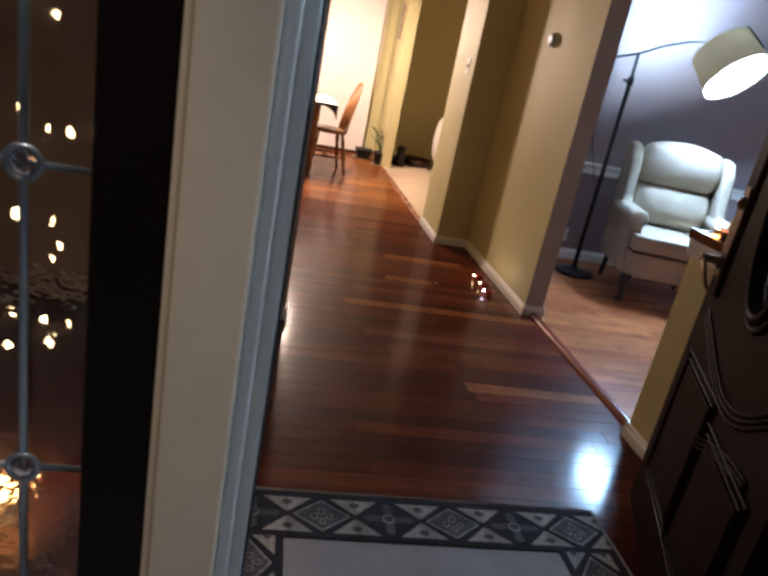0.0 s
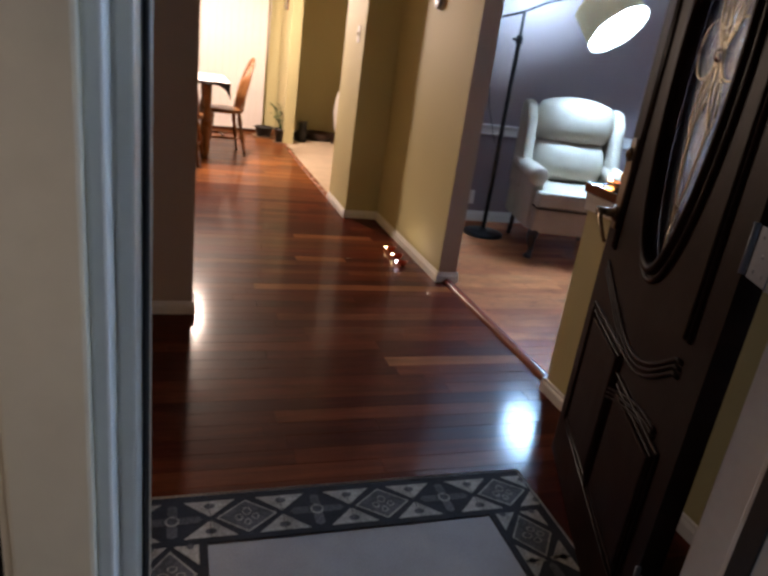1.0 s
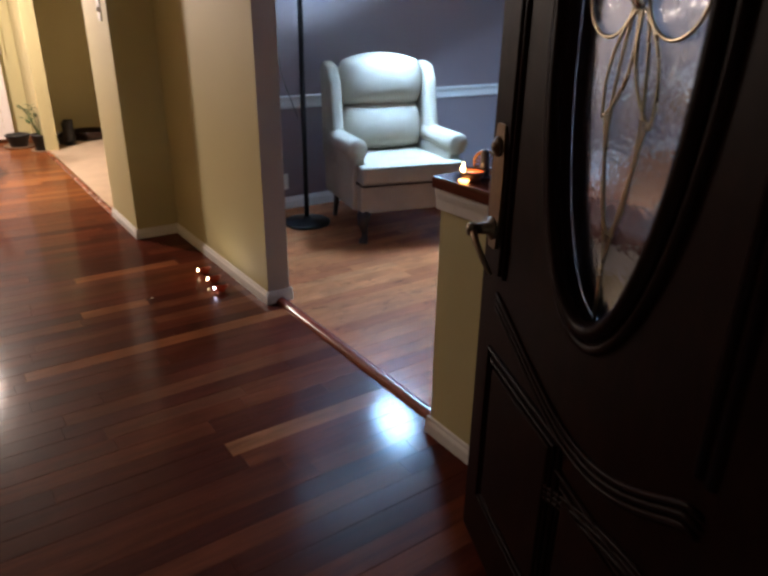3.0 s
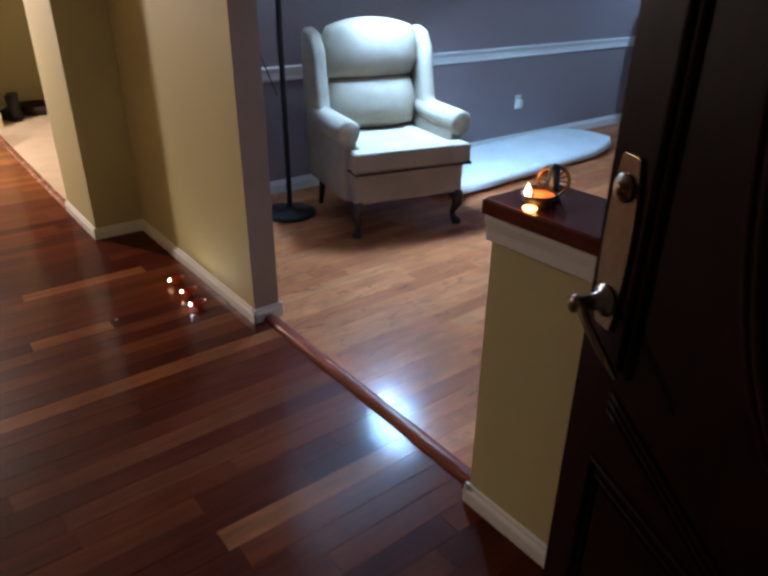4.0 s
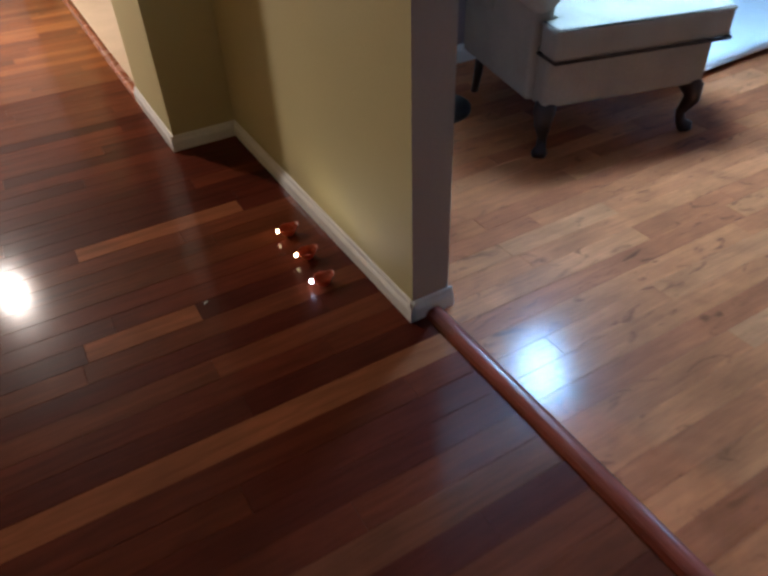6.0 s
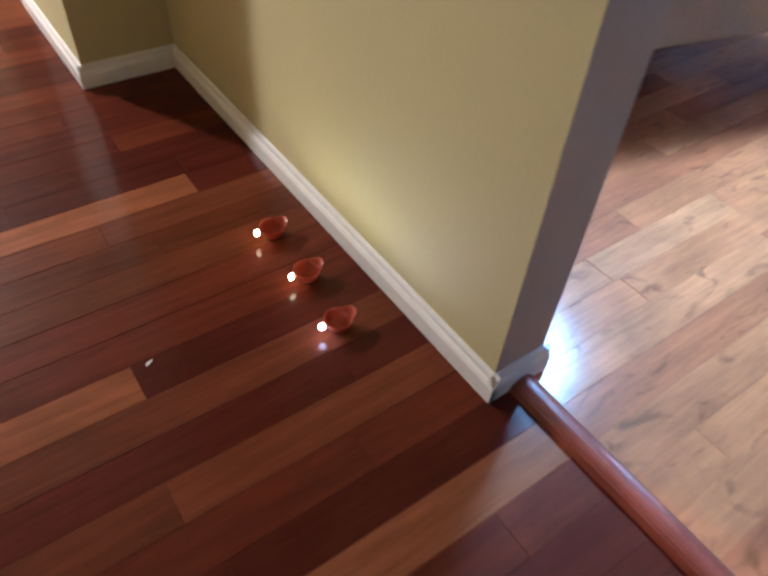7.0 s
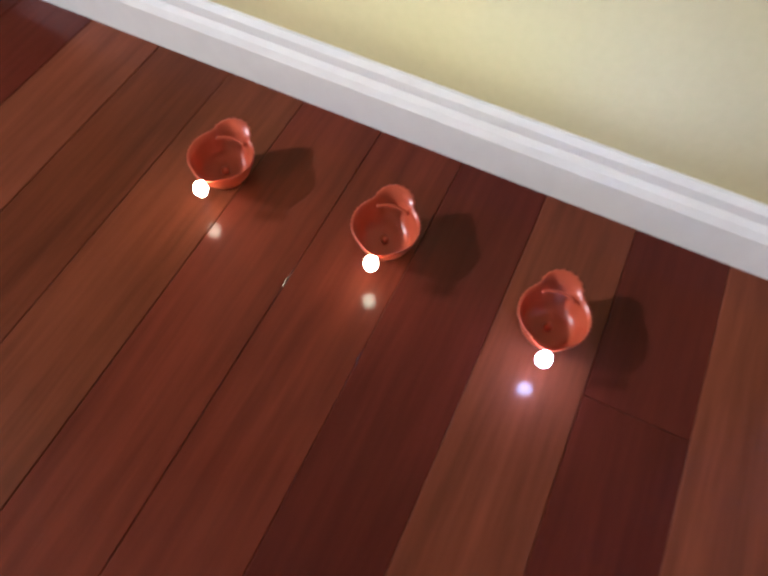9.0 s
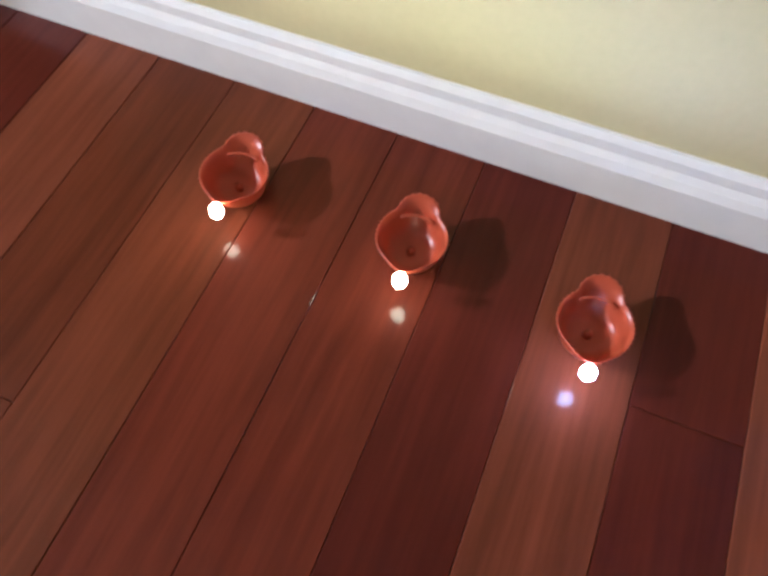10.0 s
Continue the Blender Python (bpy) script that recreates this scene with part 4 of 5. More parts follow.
def diya(place, turn, colour, strength, label):
    """A moulded plastic lamp cup: round bowl with a serrated rim, a pinched lip at the far end and a lit bulb on the near lip (-x)."""
    d = thing("electric_diya", label, "lamp", place, turn, "row of small lamps on the floor")

    def outline(a):
        """How far the rim reaches: a round bowl that runs out into a broad crown lip at the far end and a small spout at the near one."""
        lobe, bound = 0.0, 0.80 * math.sin(a)
        if math.cos(a) > 0 and abs(bound) < 0.60:
            lobe = 0.80 * math.cos(a) + math.sqrt(0.36 - bound * bound)
        return max(1.0, lobe) + 0.20 * max(0.0, -math.cos(a)) ** 14

    bm = bmesh.new()
    n = 84
    prof = [(0.013, 0.0005), (0.0165, 0.0025), (0.0215, 0.010), (0.0245, 0.019), (0.0262, 0.0255), (0.0266, 0.0268), (0.0254, 0.0268), (0.0236, 0.019), (0.0202, 0.0105), (0.0165, 0.006), (0.010, 0.0048)]
    rings = []
    for i, (r, z) in enumerate(prof):
        row = []
        for k in range(n):
            a = math.pi - 2 * math.pi * k / n
            up = (z / 0.0268) ** 1.5
            rr = r * (1 + (outline(a) - 1) * up)
            if i in (4, 5):
                rr += 0.0006 * (1 if k % 2 else -1)
            row.append(bm.verts.new((rr * math.cos(a), rr * math.sin(a), z + 0.0035 * abs(math.cos(a)) ** 6 * up)))
        rings.append(row)
    for r, s in zip(rings, rings[1:]):
        for k in range(n):
            bm.faces.new([r[k], s[k], s[(k + 1) % n], r[(k + 1) % n]])
    bm.faces.new(rings[0]), bm.faces.new(rings[-1][::-1])
    bmesh.ops.recalc_face_normals(bm, faces=bm.faces[:])
    part("cup", bm, DIYA, d, "", True)
    ledge = [(0.0215 * math.cos(a), 0.0215 * math.sin(a), 0.0225) for a in [0.62 * (k / 5 - 1) for k in range(11)]]
    part("ledge", tube(ledge, 0.0012, 6), DIYA, d, "", True)
    part("switch_stud", lathe([(0, 0.0105), (0.003, 0.0095), (0.0035, 0.006), (0.0035, 0.005)], 12), DIYA, d, "", True)
    bulb = part("bulb", lathe([(0.0, -0.004), (0.0035, -0.0035), (0.0054, 0.001), (0.0048, 0.006), (0.0022, 0.009), (0, 0.0105)], 14), glowing("diya_bulb_glow", colour, strength), d, "lit bulb", True)
    bulb.location = (-0.038, 0, 0.0265)
    return d


GOLD = (1.0, 0.72, 0.34)
diya((1.7505, 3.9090, 0.0), 9, GOLD, 32, "orange plastic electric diya with a warm light, on dark boards")
diya((1.7486, 3.7613, 0.0), 8, (1.0, 0.78, 0.36), 32, "orange plastic electric diya with a yellow light, on dark boards")
diya((1.7329, 3.6203, 0.0), 5, (0.92, 0.86, 1.0), 38, "orange plastic electric diya with a white light, on dark boards")
chip = part("paint_chip", extrude([(-0.011, -0.002), (-0.003, -0.0045), (0.010, -0.002), (0.012, 0.001), (0.001, 0.004), (-0.009, 0.003)], "z", 0.0, 0.0012), OUTLET)
tagged(chip, "tiny white paint chip lying on the boards", "paint chip")
chip.matrix_basis = pose(1.413, 3.726, 0.001, 0, 0, 25) @ Matrix.Scale(0.7, 4)

th = thing("thermostat", "round silver thermostat on the cream hall wall", "thermostat", (1.870, 3.965, 1.548))
part("backplate", lathe([(0.045, 0), (0.045, 0.008), (0.040, 0.010), (0, 0.010)], 30), OUTLET, th, "", True).matrix_basis = pose(0, 0, 0, 0, -90)
part("dial", lathe([(0.038, 0.010), (0.038, 0.028), (0.034, 0.032), (0, 0.033)], 30), STEEL, th, "silver dial", True).matrix_basis = pose(0, 0, 0, 0, -90)
sw = part("light_switch", box(-0.006, 0, -0.036, 0.036, -0.058, 0.058, 0.002), OUTLET)
tagged(sw, "white double light switch on the wall end", "light switch")
sw.location = (1.615, 4.86, 1.32)
for y in (-0.014, 0.014):
    part("toggle", box(-0.013, -0.0062, y - 0.004, y + 0.004, -0.01, 0.014, 0.001), OUTLET, sw)

# ---- entry rug: woven border ----
RUG_DARK = surface("rug_charcoal", (0.028, 0.031, 0.038), 0.95, 0.5, 300, 0.4, 9, 0.1)
RUG_LIGHT = surface("rug_light_yarn", (0.29, 0.285, 0.265), 0.95, 0.6, 150, 0.4, 9, 0.1)
RUG_MID = surface("rug_mid_yarn", (0.085, 0.088, 0.095), 0.95, 0.7, 170, 0.4, 9, 0.1)
Z = 0.0072
bm = bmesh.new()
for x0, x1, y0, y1 in ((-0.592, 0.592, 0.187, 0.377), (-0.592, 0.592, -0.377, -0.187), (-0.592, -0.402, -0.1868, 0.1868), (0.402, 0.592, -0.1868, 0.1868)):
    add_box(bm, x0, x1, y0, y1, Z - 0.001, Z + 0.0006)
part("border", bm, RUG_DARK, rug, "charcoal border")


def flat(bm, pts, z=Z + 0.0012):
    v = [bm.verts.new((x, y, z)) for x, y in pts]
    w = [bm.verts.new((x, y, z - 0.001)) for x, y in pts]
    bm.faces.new(v)
    for i in range(len(pts)):
        j = (i + 1) % len(pts)
        bm.faces.new([w[i], w[j], v[j], v[i]])


def motif_mesh(kind, p, h):
    """One repeat of the border: pale triangles between diamonds, a lozenge with a ring or with leaves."""
    pale, grey = bmesh.new(), bmesh.new()
    for v in (1, -1):
        for s in (1, -1):
            flat(pale, [(s * p / 2, v * 0.008), (s * p / 2, v * h), (s * (p / 2 - 0.068), v * h)][:: s * v])
            flat(grey, [(s * (p / 2 - 0.004) + 0.010 * math.cos(q), v * h * 0.70 + 0.010 * math.sin(q)) for q in [math.pi * k / 4 for k in range(8)]], Z + 0.0018)
    w, k = p / 2 - 0.014, h - 0.006
    if kind:
        flat(pale, [(-w, 0), (0, -k), (w, 0), (0, k)], Z + 0.0010)
        flat(grey, [(-w + 0.008, 0), (0, -k + 0.006), (w - 0.008, 0), (0, k - 0.006)], Z + 0.0016)
        for x, y, r in ((0, 0.016, 0.016), (-0.022, -0.006, 0.013), (0.022, -0.006, 0.013), (0, -0.026, 0.012)):
            flat(pale, [(x + r * math.cos(q) * 0.8, y + r * math.sin(q)) for q in [math.pi * k2 / 5 for k2 in range(10)]], Z + 0.0021)
            flat(grey, [(x + 0.72 * r * math.cos(q) * 0.8, y + 0.72 * r * math.sin(q)) for q in [math.pi * k2 / 5 for k2 in range(10)]], Z + 0.0025)
    else:
        for sx, sy in ((1, 0), (-1, 0), (0, 1), (0, -1)):
            flat(grey, [(sx * 0.018 + sy * 0.014, sy * 0.018 - sx * 0.014), (sx * w * 0.8 + sy * k * 0.2, sy * k * 0.9 - sx * k * 0.2), (sx * w * 0.95, sy * k), (sx * w * 0.8 - sy * k * 0.2, sy * k * 0.9 + sx * k * 0.2), (sx * 0.018 - sy * 0.014, sy * 0.018 + sx * 0.014)], Z + 0.0012)
        for r, bmx, z in ((0.019, pale, 0.0018), (0.014, grey, 0.0022)):
            flat(bmx, [(r * math.cos(q), r * math.sin(q)) for q in [math.pi * k2 / 8 for k2 in range(16)]], Z + z)
    return pale, grey


kinds = {}
spots = [(-0.49 + 0.196 * i, v * 0.281, 0, i % 2) for i in range(6) for v in (1, -1)] + [(s * 0.494, -0.0915 + 0.183 * i, 90, i % 2) for i in range(2) for s in (1, -1)]
for x, y, turn, kind in spots:
    if kind not in kinds:
        pale, grey = motif_mesh(kind, 0.194, 0.070)
        made = []
        for bm, mat in ((pale, RUG_LIGHT), (grey, RUG_MID)):
            bmesh.ops.recalc_face_normals(bm, faces=bm.faces[:])
            o = part("motif", bm, mat, rug)
            made.append(o.data)
            o.matrix_basis = pose(x, y, 0, 0, 0, turn)
        kinds[kind] = made
    else:
        for data in kinds[kind]:
            o = new("motif", data)
            o.parent, o.matrix_basis = rug, pose(x, y, 0, 0, 0, turn)
for g, w, mat in ((0.0, 0.006, RUG_LIGHT), (0.194, 0.007, RUG_DARK)):
    part("edging", tube([(s * (0.597 - g), v * (0.382 - g), 0.0075) for s, v in ((1, 1), (-1, 1), (-1, -1), (1, -1))], w * 0.6, 6, True, squash=0.5), mat, rug)

# ---- dining end ----
def windsor(place, turn):
    c = thing("windsor_chair", "honey coloured wooden hoop-back windsor dining chair", "chair", place, turn, "chairs round the dining table")
    seat = [(0.21 * math.cos(a) * (1 + 0.08 * math.sin(a)), 0.20 * math.sin(a)) for a in [2 * math.pi * k / 24 for k in range(24)]]
    part("seat", extrude(seat, "z", 0.425, 0.462, 0.010), OAK, c, "", True)
    hoop = [(0.18 * math.cos(math.pi * k / 16), 0.155 + 0.13 * math.sin(math.pi * k / 16), 0.455 + 0.52 * abs(math.sin(math.pi * k / 16)) ** 0.75) for k in range(17)]
    part("hoop", tube(hoop, 0.012, 8), OAK, c, "", True)
    for k in range(7):
        x = -0.12 + 0.04 * k
        a = math.acos(max(-1, min(1, x * 1.25 / 0.18)))
        part("spindle", tube([(x, 0.145, 0.455), (x * 1.12, 0.19, 0.66), (x * 1.25, 0.155 + 0.13 * math.sin(a), 0.455 + 0.52 * abs(math.sin(a)) ** 0.75)], [0.006, 0.009, 0.005], 6), OAK, c, "", True)
    for sx in (-1, 1):
        for sy in (-1, 1):
            a, b = Vector((sx * 0.13, sy * 0.13, 0.43)), Vector((sx * 0.20, sy * 0.20, 0.0))
            part("leg", tube([a, a.lerp(b, 0.25), a.lerp(b, 0.32), a.lerp(b, 0.5), a.lerp(b, 0.62), a.lerp(b, 0.68), b], [0.016, 0.023, 0.016, 0.026, 0.024, 0.015, 0.013], 8), OAK, c, "", True)
        part("stretcher", tube([(sx * 0.171, -0.171, 0.18), (sx * 0.171, 0, 0.18), (sx * 0.171, 0.171, 0.18)], [0.007, 0.013, 0.007], 8), OAK, c, "", True)
    part("cross_stretcher", tube([(-0.171, 0, 0.18), (0, 0, 0.18), (0.171, 0, 0.18)], [0.007, 0.013, 0.007], 8), OAK, c, "", True)
    return c


first_chair = windsor((0.83, 7.10, 0.0), -82)
copy_thing(first_chair, pose(0.40, 6.42, 0, 0, 0, 172))
copy_thing(first_chair, pose(0.10, 7.85, 0, 0, 0, 4))

table = thing("dining_table", "wooden dining table with a turned pedestal", "table", (0.25, 7.10, 0.0))
part("tabletop", box(-0.58, 0.58, -0.50, 0.50, 0.715, 0.742, 0.006), OAK, table)
for x in (-0.42, 0.40):
    for y in (-0.42, 0.40):
        part("leg", lathe([(0.030, 0), (0.024, 0.02), (0.038, 0.10), (0.030, 0.20), (0.045, 0.30), (0.050, 0.42), (0.032, 0.52), (0.040, 0.56), (0.040, 0.714)], 16), OAK, table, "", True).location = (x, y, 0)
cloth = thing("tablecloth", "white tablecloth with a dark patterned hem", "tablecloth", (0.25, 7.10, 0.7428))
part("spread", box(-0.60, 0.60, -0.52, 0.52, 0.0, 0.004, 0.0015), surface("white_cloth", (0.80, 0.76, 0.72), 0.85, 0.04, 200, 0.2), cloth)
for s in (1, -1):
    hem = bmesh.new()
    steps = 40
    for along in ("x", "y"):
        a, b = [], []
        for k in range(steps + 1):
            t = -1 + 2 * k / steps
            wave = 0.012 * math.sin(t * 22)
            drop = 0.022 + 0.13 * abs(t) ** 14
            if along == "x":
                a.append(hem.verts.new((t * 0.60, s * 0.522, 0.003))), b.append(hem.verts.new((t * 0.60 * 1.01, s * (0.528 + wave), -drop)))
            else:
                a.append(hem.verts.new((s * 0.602, t * 0.52, 0.003))), b.append(hem.verts.new((s * (0.608 + wave), t * 0.52 * 1.01, -drop)))
        for k in range(steps):
            hem.faces.new([a[k], a[k + 1], b[k + 1], b[k]])
    bmesh.ops.solidify(hem, geom=hem.faces[:], thickness=0.002)
    part("hem", hem, surface("black_white_hem", (0.05, 0.05, 0.055), 0.85, 0.6, 60, 0.1, 18), cloth, "black hem with white marks")

pend = thing("pendant_lamp", "lit frosted glass pendant lamp over the dining table", "pendant lamp", (0.57, 6.85, 2.44))
part("canopy", lathe([(0.06, -0.001), (0.06, -0.02), (0.012, -0.035), (0, -0.035)], 22), BRASS, pend, "", True)
part("stem", tube([(0, 0, -0.03), (0, 0, -0.50)], 0.006, 8), BRASS, pend, "", True)
# unseen opaque dome, added to block the lamp's upward light
bm = lathe([(0.03, -0.50), (0.10, -0.53), (0.17, -0.585), (0.20, -0.64), (0.196, -0.64), (0.166, -0.59), (0.098, -0.536), (0.03, -0.506)], 36)
bmesh.ops.delete(bm, geom=[f for f in bm.faces if len(f.verts) > 4], context="FACES_ONLY")
part("dome", bm, BRASS, pend, "unseen brass dome added to keep light off the ceiling", True)
part("globe", lathe([(0.03, -0.545), (0.08, -0.57), (0.115, -0.62), (0.115, -0.67), (0.08, -0.725), (0.03, -0.752), (0, -0.755)], 30), glowing("frosted_globe", (1.0, 0.86, 0.64), 105.0), pend, "glowing frosted glass globe", True).visible_shadow = False

bl = thing("vertical_blinds", "closed white vertical blinds over a sliding door", "blinds", (0.0, 8.70, 0.0))
part("head_rail", box(-1.75, 1.45, -0.03, 0.03, 2.08, 2.14, 0.004), BLIND, bl)
shared = None
for k in range(36):
    if shared is None:
        bm = bmesh.new()
        add_box(bm, -0.0432, 0.0432, -0.001, 0.001, 0.045, 2.08)
        o = part("slat", bm, BLIND, bl)
        shared = o.data
    else:
        o = new("slat", shared)
        o.parent = bl
    o.matrix_basis = pose(-1.70 + 0.088 * k, random.uniform(-0.0015, 0.0015), 0, 0, 0, random.uniform(-1.0, 1.0))
part("wand", tube([(1.44, -0.04, 0.9), (1.44, -0.035, 2.08)], 0.005, 6), BLIND, bl, "", True)
structure(part("door_track", box(-1.8, 1.604, 8.74, 8.80, 0.0, 0.055, 0.004), surface("brown_sill", (0.16, 0.06, 0.025), 0.4, 0.2, 50)), "brown wooden sill under the blinds", "sill")

POT = surface("black_pot", (0.018, 0.018, 0.02), 0.45, 0.2, 60)
SOIL = surface("potting_soil", (0.03, 0.02, 0.012), 0.95, 0.3, 90, 0.9)
LEAF = surface("plant_leaf", (0.05, 0.10, 0.03), 0.5, 0.3, 40, 0.1)


def planter(place, r, h, label, leaves):
    p = thing("potted_plant", label, "plant", place, 0, "plant pots by the blinds")
    part("saucer", lathe([(0, 0.0), (r * 1.15, 0), (r * 1.3, 0.018), (r * 1.25, 0.018), (r * 1.1, 0.006), (0, 0.006)], 26), surface("clay_saucer", (0.30, 0.20, 0.13), 0.7), p, "pale saucer", True)
    part("pot", lathe([(0, 0.007), (r * 0.72, 0.007), (r * 0.98, h * 0.88), (r * 1.06, h * 0.88), (r * 1.06, h), (r * 0.95, h), (r * 0.9, h * 0.86)], 26), POT, p, "", True)
    part("soil", lathe([(0, h * 0.86), (r * 0.92, h * 0.85)], 22), SOIL, p)
    if leaves:
        rng = random.Random(3)
        stems, blades = bmesh.new(), bmesh.new()
        for k in range(5):
            a = rng.uniform(0, 6.28)
            tip = Vector((0.10 * math.cos(a) - 0.03, 0.08 * math.sin(a), h + rng.uniform(0.16, 0.36)))
            pts = [Vector((0, 0, h * 0.8)).lerp(tip, t) + Vector((0, 0, 0.03 * math.sin(3.14 * t))) for t in (0, 0.35, 0.7, 1)]
            tube(pts, [0.005, 0.004, 0.003, 0.002], 6, bm=stems)
            for t in range(9):
                base = pts[1 + t % 3].lerp(pts[min(3, 2 + t % 3)], rng.random())
                b = rng.uniform(0, 6.28)
                way = Vector((math.cos(b), math.sin(b), rng.uniform(-0.3, 0.5))).normalized()
                sidew = way.cross(Vector((0, 0, 1))).normalized()
                size = rng.uniform(0.045, 0.085)
                row = [base, base + way * size * 0.45 + sidew * size * 0.30, base + way * size, base + way * size * 0.45 - sidew * size * 0.30, base + way * size * 0.5 + Vector((0, 0, 0.006))]
                v = [blades.verts.new(q) for q in row]
                for i, j in ((0, 1), (1, 2), (2, 3), (3, 0)):
                    blades.faces.new([v[i], v[j], v[4]])
        part("stem", stems, LEAF, p, "", True)
        part("leaves", blades, LEAF, p, "small dark green leaves")
    return p


planter((1.42, 8.42, 0.0), 0.115, 0.13, "wide low black planter on a saucer", False)
planter((1.585, 8.07, 0.0), 0.08, 0.17, "black flower pot with a leafy stem", True)

for k, (x, y, turn) in enumerate(((1.85, 8.26, 200), (1.90, 8.40, 190))):
    b = thing("boot", "black ankle boot standing on the carpet", "boot", (x, y, 0.012), turn, "boots by the partition")
    part("shaft", tube([(0, 0.05, 0.05), (0, 0.055, 0.14), (0, 0.05, 0.24)], [0.05, 0.046, 0.05], 12), BLACK_PLASTIC, b, "", True)
    part("vamp", cushion(0.10, 0.25, 0.11, (0, -0.02, 0.055), 0, 0.4, 0.5, 10), BLACK_PLASTIC, b, "", True)
    part("sole", box(-0.045, 0.045, -0.14, 0.105, 0.0, 0.015, 0.006), BLACK_PLASTIC, b)
tray = part("wooden_tray", lathe([(0, 0), (0.17, 0.0), (0.21, 0.09), (0.195, 0.09), (0.16, 0.012), (0, 0.012)], 26), LEG_WOOD, None, "", True)
tagged(tray, "dark brown shallow wooden bowl on the carpet", "bowl")
tray.location = (2.14, 8.52, 0.0125)

pic = thing("wooden_plaque", "narrow wooden wall plaque on the yellow wall", "wall decoration", (1.605, 8.35, 1.72))
part("board", box(-0.016, -0.001, -0.05, 0.05, -0.2, 0.2, 0.003), OAK, pic)
part("rim", tube([(-0.017, y, z) for y, z in ((-0.045, -0.19), (0.045, -0.19), (0.045, 0.19), (-0.045, 0.19))], 0.005, 6, True), LEG_WOOD, pic)

wc = thing("tub_chair", "white rounded tub chair on the beige carpet", "armchair", (2.66, 8.12, 0.012), 20)
part("shell", cushion(0.86, 0.80, 0.70, (0, 0, 0.41), 0, 0.15, 0.5, 20, seed=4, corner=0.45), surface("white_leather", (0.78, 0.72, 0.65), 0.5, 0.05, 90, 0.1), wc, "", True)
part("seat", cushion(0.55, 0.55, 0.16, (0.08, 0, 0.70), 0, 0.4, 0.4, 14), surface("white_leather_seat", (0.78, 0.72, 0.65), 0.5, 0.05, 90, 0.1), wc, "", True)
for x in (-0.3, 0.3):
    for y in (-0.28, 0.28):
        part("leg", tube([(x, y, 0.14), (x, y, 0)], [0.022, 0.016], 8), LEG_WOOD, wc)

# ---- entrance lights: lantern behind the sidelight, string of bulbs, added unseen porch lamps ----
cand = thing("candle_glass", "amber glass candle on a low stool behind the sidelight", "candle", (-0.19, 1.34, 0.060))
part("glass", lathe([(0, 0.0), (0.035, 0.0), (0.04, 0.02), (0.04, 0.085), (0.037, 0.085), (0.037, 0.012), (0, 0.01)], 22), clear_glass("amber_glass", 0.05, 0, (1.0, 0.5, 0.15)), cand, "", True).visible_shadow = False
part("wax", lathe([(0, 0.012), (0.034, 0.012), (0.034, 0.035), (0, 0.034)], 20), glowing("lit_wax", (1.0, 0.35, 0.08), 1.5), cand, "glowing wax", True)
part("flame", lathe([(0, 0.04), (0.007, 0.048), (0.008, 0.055), (0.004, 0.072), (0, 0.08)], 12), glowing("candle_flame", (1.0, 0.6, 0.22), 30), cand, "", True)
stool = thing("low_stool", "low dark wooden stool under a candle", "stool", (-0.19, 1.34, 0.0))
part("top", box(-0.13, 0.13, -0.11, 0.11, 0.037, 0.059, 0.006), LEG_WOOD, stool)
for x in (-0.1, 0.1):
    for y in (-0.08, 0.08):
        part("leg", tube([(x, y, 0.038), (x, y, 0)], 0.014, 8), LEG_WOOD, stool)
lights = thing("string_lights", "string of small warm bulbs hung inside the sidelight", "string lights", (0.032, 0.705, -0.085))
rng = random.Random(12)
wire_pts, glow = [], glowing("fairy_bulb", (1.0, 0.72, 0.34), 34)
for x, z in ((0.02, 1.62), (0.09, 1.50), (0.0, 1.40), (0.08, 1.31), (0.05, 1.218), (0.073, 1.199), (0.093, 1.202), (0.013, 1.152), (0.04, 1.104), (0.077, 1.106), (0.083, 1.078), (0.076, 1.061), (0.013, 1.034), (0.037, 0.99), (0.072, 0.992), (0.093, 0.982), (0.036, 0.958), (0.073, 0.959), (-0.02, 0.90)):
    wire_pts.append((x, rng.uniform(-0.01, 0.01), z))
part("wire", tube(wire_pts, 0.0015, 5), surface("dark_green_wire", (0.01, 0.02, 0.012), 0.6), lights)
fairy = None
for p in wire_pts:
    if fairy is None:
        fairy = part("bulb", lathe([(0, -0.0035), (0.0018, -0.002), (0.0024, 0.001), (0.0012, 0.005), (0, 0.006)], 10), glow, lights, "", True).data
        lights.children[-1].location = p
    else:
        o = new("bulb", fairy)
        o.parent, o.location = lights, p
hang = part("hook", tube([(0.02, 0.0, 1.62), (0.02, 0.0, 1.98)], 0.0015, 5), BLACK_METAL, lights)
# trim for the added spot over the post
dn = thing("porch_downlight", "unseen downlight added in the porch ceiling to light the post", "downlight", (-0.20, 0.0, 2.3605))
part("trim_ring", lathe([(0.075, 0.0), (0.075, -0.006), (0.055, -0.010), (0.055, 0.0)], 24), WHITE_TRIM, dn, "", True)
# body for the added cool lamp; no such lantern is in view
lan = thing("porch_lantern", "wall lantern added out of view for the blue on the door jamb", "wall lantern", (2.0, 0.56, 1.78))
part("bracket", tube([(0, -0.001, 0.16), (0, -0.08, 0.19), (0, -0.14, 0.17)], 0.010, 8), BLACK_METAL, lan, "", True)
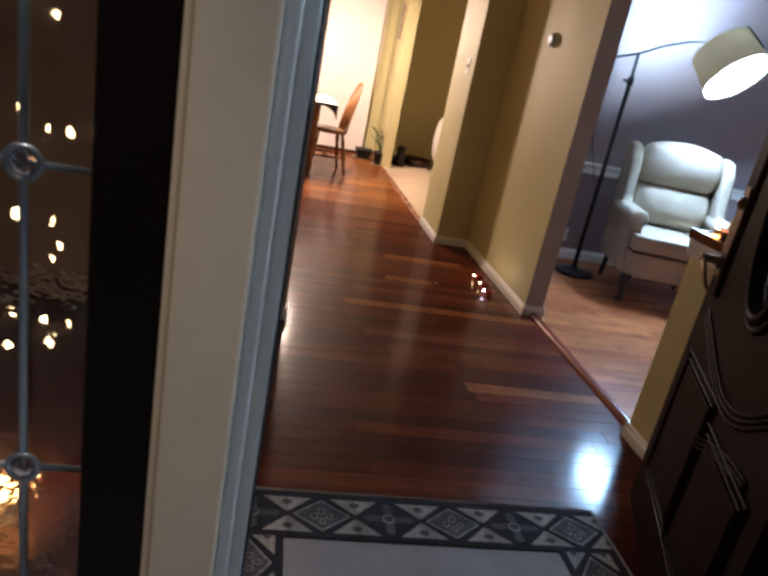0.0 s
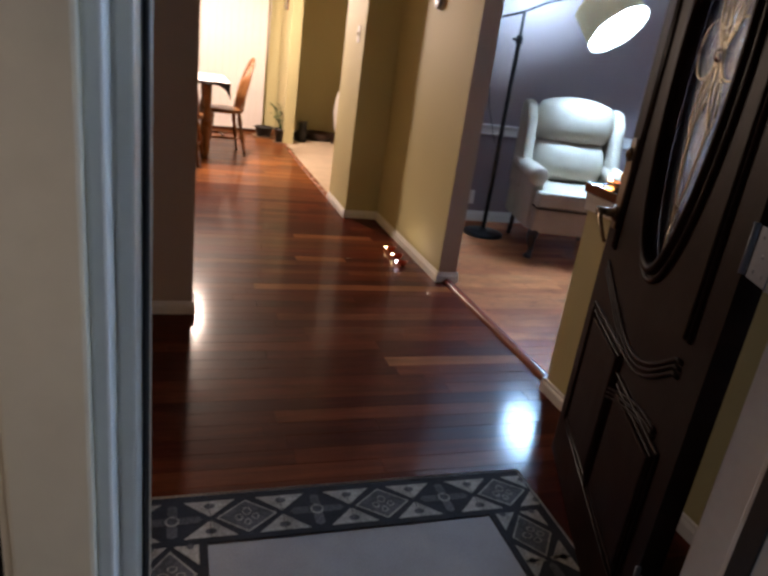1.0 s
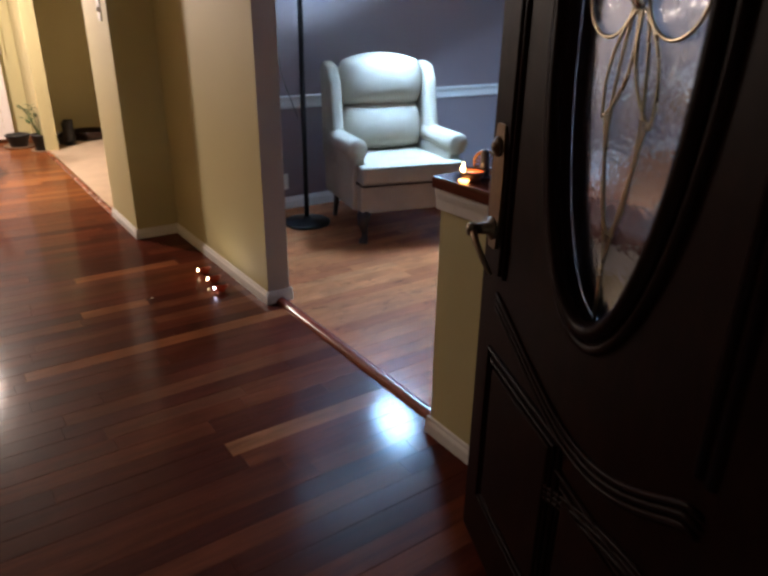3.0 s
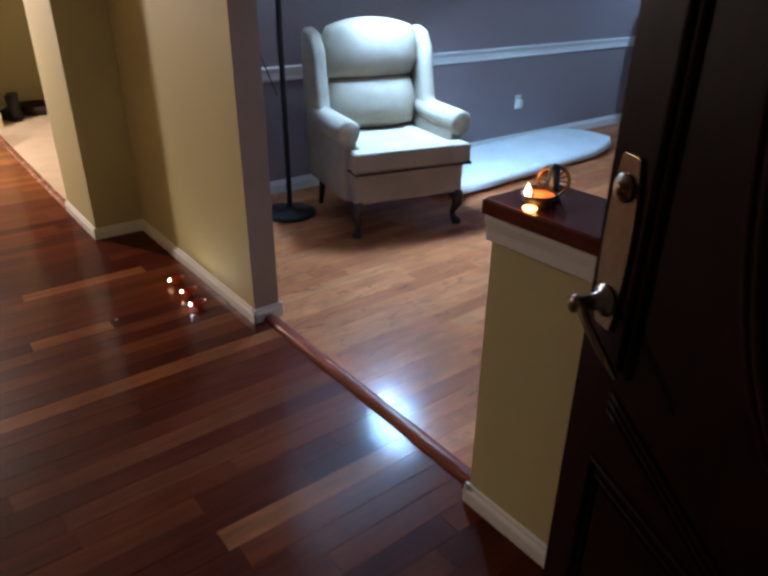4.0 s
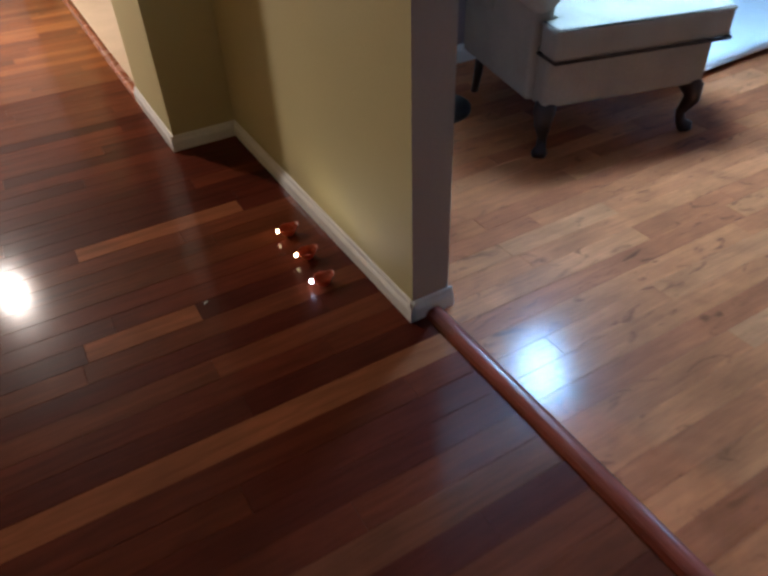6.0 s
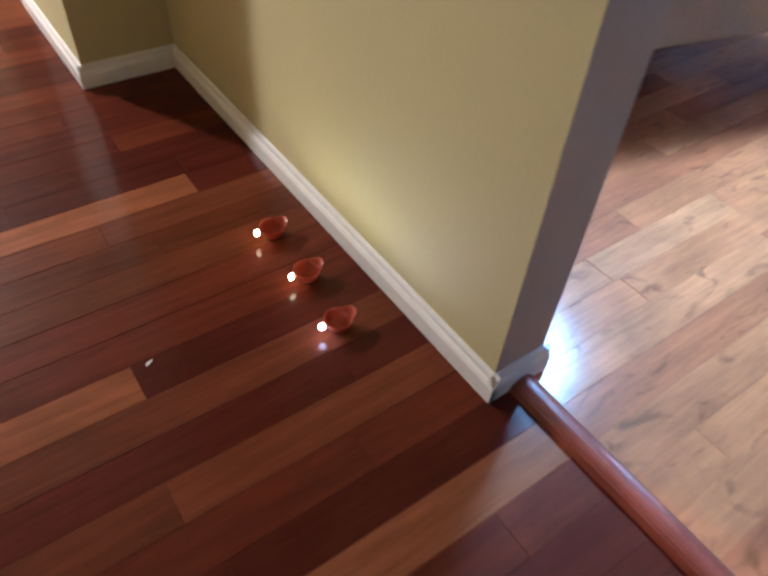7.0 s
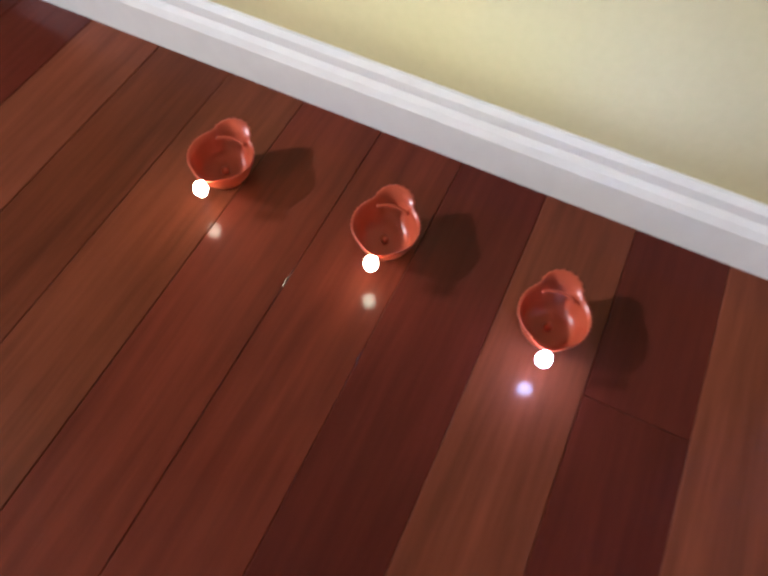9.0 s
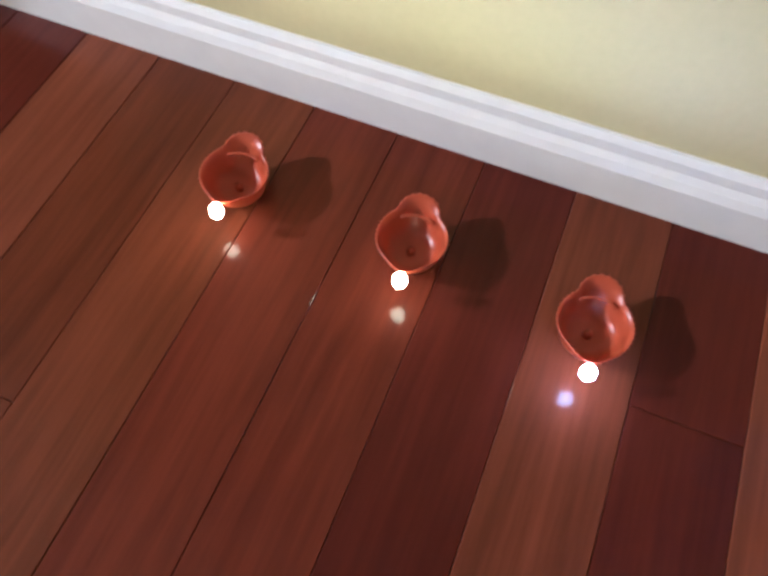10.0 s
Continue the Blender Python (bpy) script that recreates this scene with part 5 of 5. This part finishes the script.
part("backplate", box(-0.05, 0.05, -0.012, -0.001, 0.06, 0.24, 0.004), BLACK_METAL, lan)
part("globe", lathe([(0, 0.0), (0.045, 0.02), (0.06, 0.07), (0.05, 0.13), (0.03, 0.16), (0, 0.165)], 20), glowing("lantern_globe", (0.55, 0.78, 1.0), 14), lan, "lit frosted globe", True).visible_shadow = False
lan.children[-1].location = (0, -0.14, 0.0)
structure(part("porch_roof", box(-3.12, 7.72, -4.0, 0.56, 2.361, 2.46), CREAM_TRIM), "painted porch ceiling", "porch roof")


# ---- floors, board by board ----
def boards(name, x0, x1, y0, y1, first, near, near_mat, far_mat, label, seed, tones={}, joints={}, pitch=0.078, zt=0.0):
    """Boards that run along x. near(x, y) picks the stretch in which each board is a part of its own."""
    rng = random.Random(seed)
    base = structure(part(name, box(x0, x1, y0, y1, -0.06, zt - 0.012), DARK_GAP), label, "floor")
    rest = bmesh.new()
    k = math.floor((y0 - first) / pitch)
    made = 0
    while first + k * pitch < y1 - 0.004:
        a, b = max(y0, first + k * pitch), min(y1, first + (k + 1) * pitch)
        x = x0 - rng.uniform(0, 0.8)
        while x < x1:
            length = rng.choice((0.45, 0.62, 0.8, 0.95, 1.15, 1.3)) * rng.uniform(0.85, 1.15)
            ahead = [j for j in joints.get(k, ()) if x + 0.02 < j < x + length + 0.3]
            if ahead:
                length = ahead[0] - x
            p, q = max(x, x0), min(x + length, x1)
            x += length
            if q - p < 0.03 or b - a < 0.01:
                continue
            lift = rng.uniform(-0.0003, 0.0003)
            g, c = 0.00015, 0.0007
            z = zt + lift
            ring = [(p + g, a + g), (q - g, a + g), (q - g, b - g), (p + g, b - g)]
            inner = [(p + g + c, a + g + c), (q - g - c, a + g + c), (q - g - c, b - g - c), (p + g + c, b - g - c)]
            is_near = near((p + q) / 2, (a + b) / 2) and made < 300
            bm = bmesh.new() if is_near else rest
            lo = [bm.verts.new((u, v, zt - 0.012)) for u, v in ring]
            mid = [bm.verts.new((u, v, z - 0.0006)) for u, v in ring]
            top = [bm.verts.new((u, v, z)) for u, v in inner]
            bm.faces.new(top)
            for r, s in ((lo, mid), (mid, top)):
                for i in range(4):
                    bm.faces.new([r[i], r[(i + 1) % 4], s[(i + 1) % 4], s[i]])
            if is_near:
                made += 1
                mid_x = (p + q) / 2
                paint = next((mat for u0, u1, mat in tones.get(k, ()) if u0 < mid_x < u1), near_mat)
                part("plank", bm, paint, base)
        k += 1
    tagged(part("planks", rest, far_mat, base), kind="stuff")
    return base


WIDE = (0.3, 1.9)
boards("floor_hall", -3.0, 1.905, 0.76, 5.608, 3.502, lambda x, y: 0.25 < x and 1.0 < y < 5.6, CHERRY_PLANK, CHERRY_FAR, "glossy dark cherry plank floor of the hall", 4,
       tones={8: ((1.14, 1.68, PALE_PLANK), (1.68, 1.9, DEEP_PLANK), (0.3, 1.14, WINE_PLANK)), 7: ((*WIDE, RUSSET_PLANK),), 6: ((*WIDE, BROWN_PLANK),), 5: ((*WIDE, BROWN_PLANK),), 4: ((*WIDE, WINE_PLANK),),
              3: ((*WIDE, WINE_PLANK),), 2: ((1.0, 1.385, PALE_PLANK), (1.385, 1.9, DEEP_PLANK)), 1: ((*WIDE, RUSSET_PLANK),), 0: ((*WIDE, DEEP_PLANK),), -1: ((*WIDE, RUSSET_PLANK),),
              -2: ((*WIDE, WINE_PLANK),), -3: ((*WIDE, DEEP_PLANK),), -4: ((*WIDE, PALE_PLANK),), -5: ((*WIDE, WINE_PLANK),), -6: ((1.283, 1.9, DEEP_PLANK), (0.3, 1.283, WINE_PLANK)), -7: ((*WIDE, DEEP_PLANK),),
              -8: ((*WIDE, WINE_PLANK),), -9: ((*WIDE, RUSSET_PLANK),), -10: ((*WIDE, DEEP_PLANK),), -11: ((0.9, 1.46, RUSSET_PLANK),), -15: ((1.259, 1.9, PALE_PLANK),),
              # last rows in russet, a step towards the painted light of the dining end
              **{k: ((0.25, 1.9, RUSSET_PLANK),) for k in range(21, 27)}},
       joints={8: (1.14, 1.68), 2: (1.08, 1.383), 6: (1.537,), -4: (0.78,), -6: (1.283,), -11: (1.447,), -15: (1.259,)})
# same cherry floor, with the dining light put into its colour
boards("floor_dining", -3.0, 1.905, 5.608, 8.80, 3.502, lambda x, y: 0.3 < x and y < 8.5, LIT_CHERRY_PLANK, LIT_CHERRY_FAR, "cherry plank floor of the dining end, its light painted in as amber", 7)
boards("floor_living", 1.956, 7.6, 0.76, 4.83, 3.502, lambda x, y: x < 4.4 and 2.0 < y, MAPLE_PLANK, MAPLE_FAR, "lighter knotty plank floor of the living room", 9)
structure(part("floor_edge", box(1.905, 1.956, 0.76, 4.70, -0.06, -0.004), DARK_GAP), "dark gap under the threshold and partition", "floor")
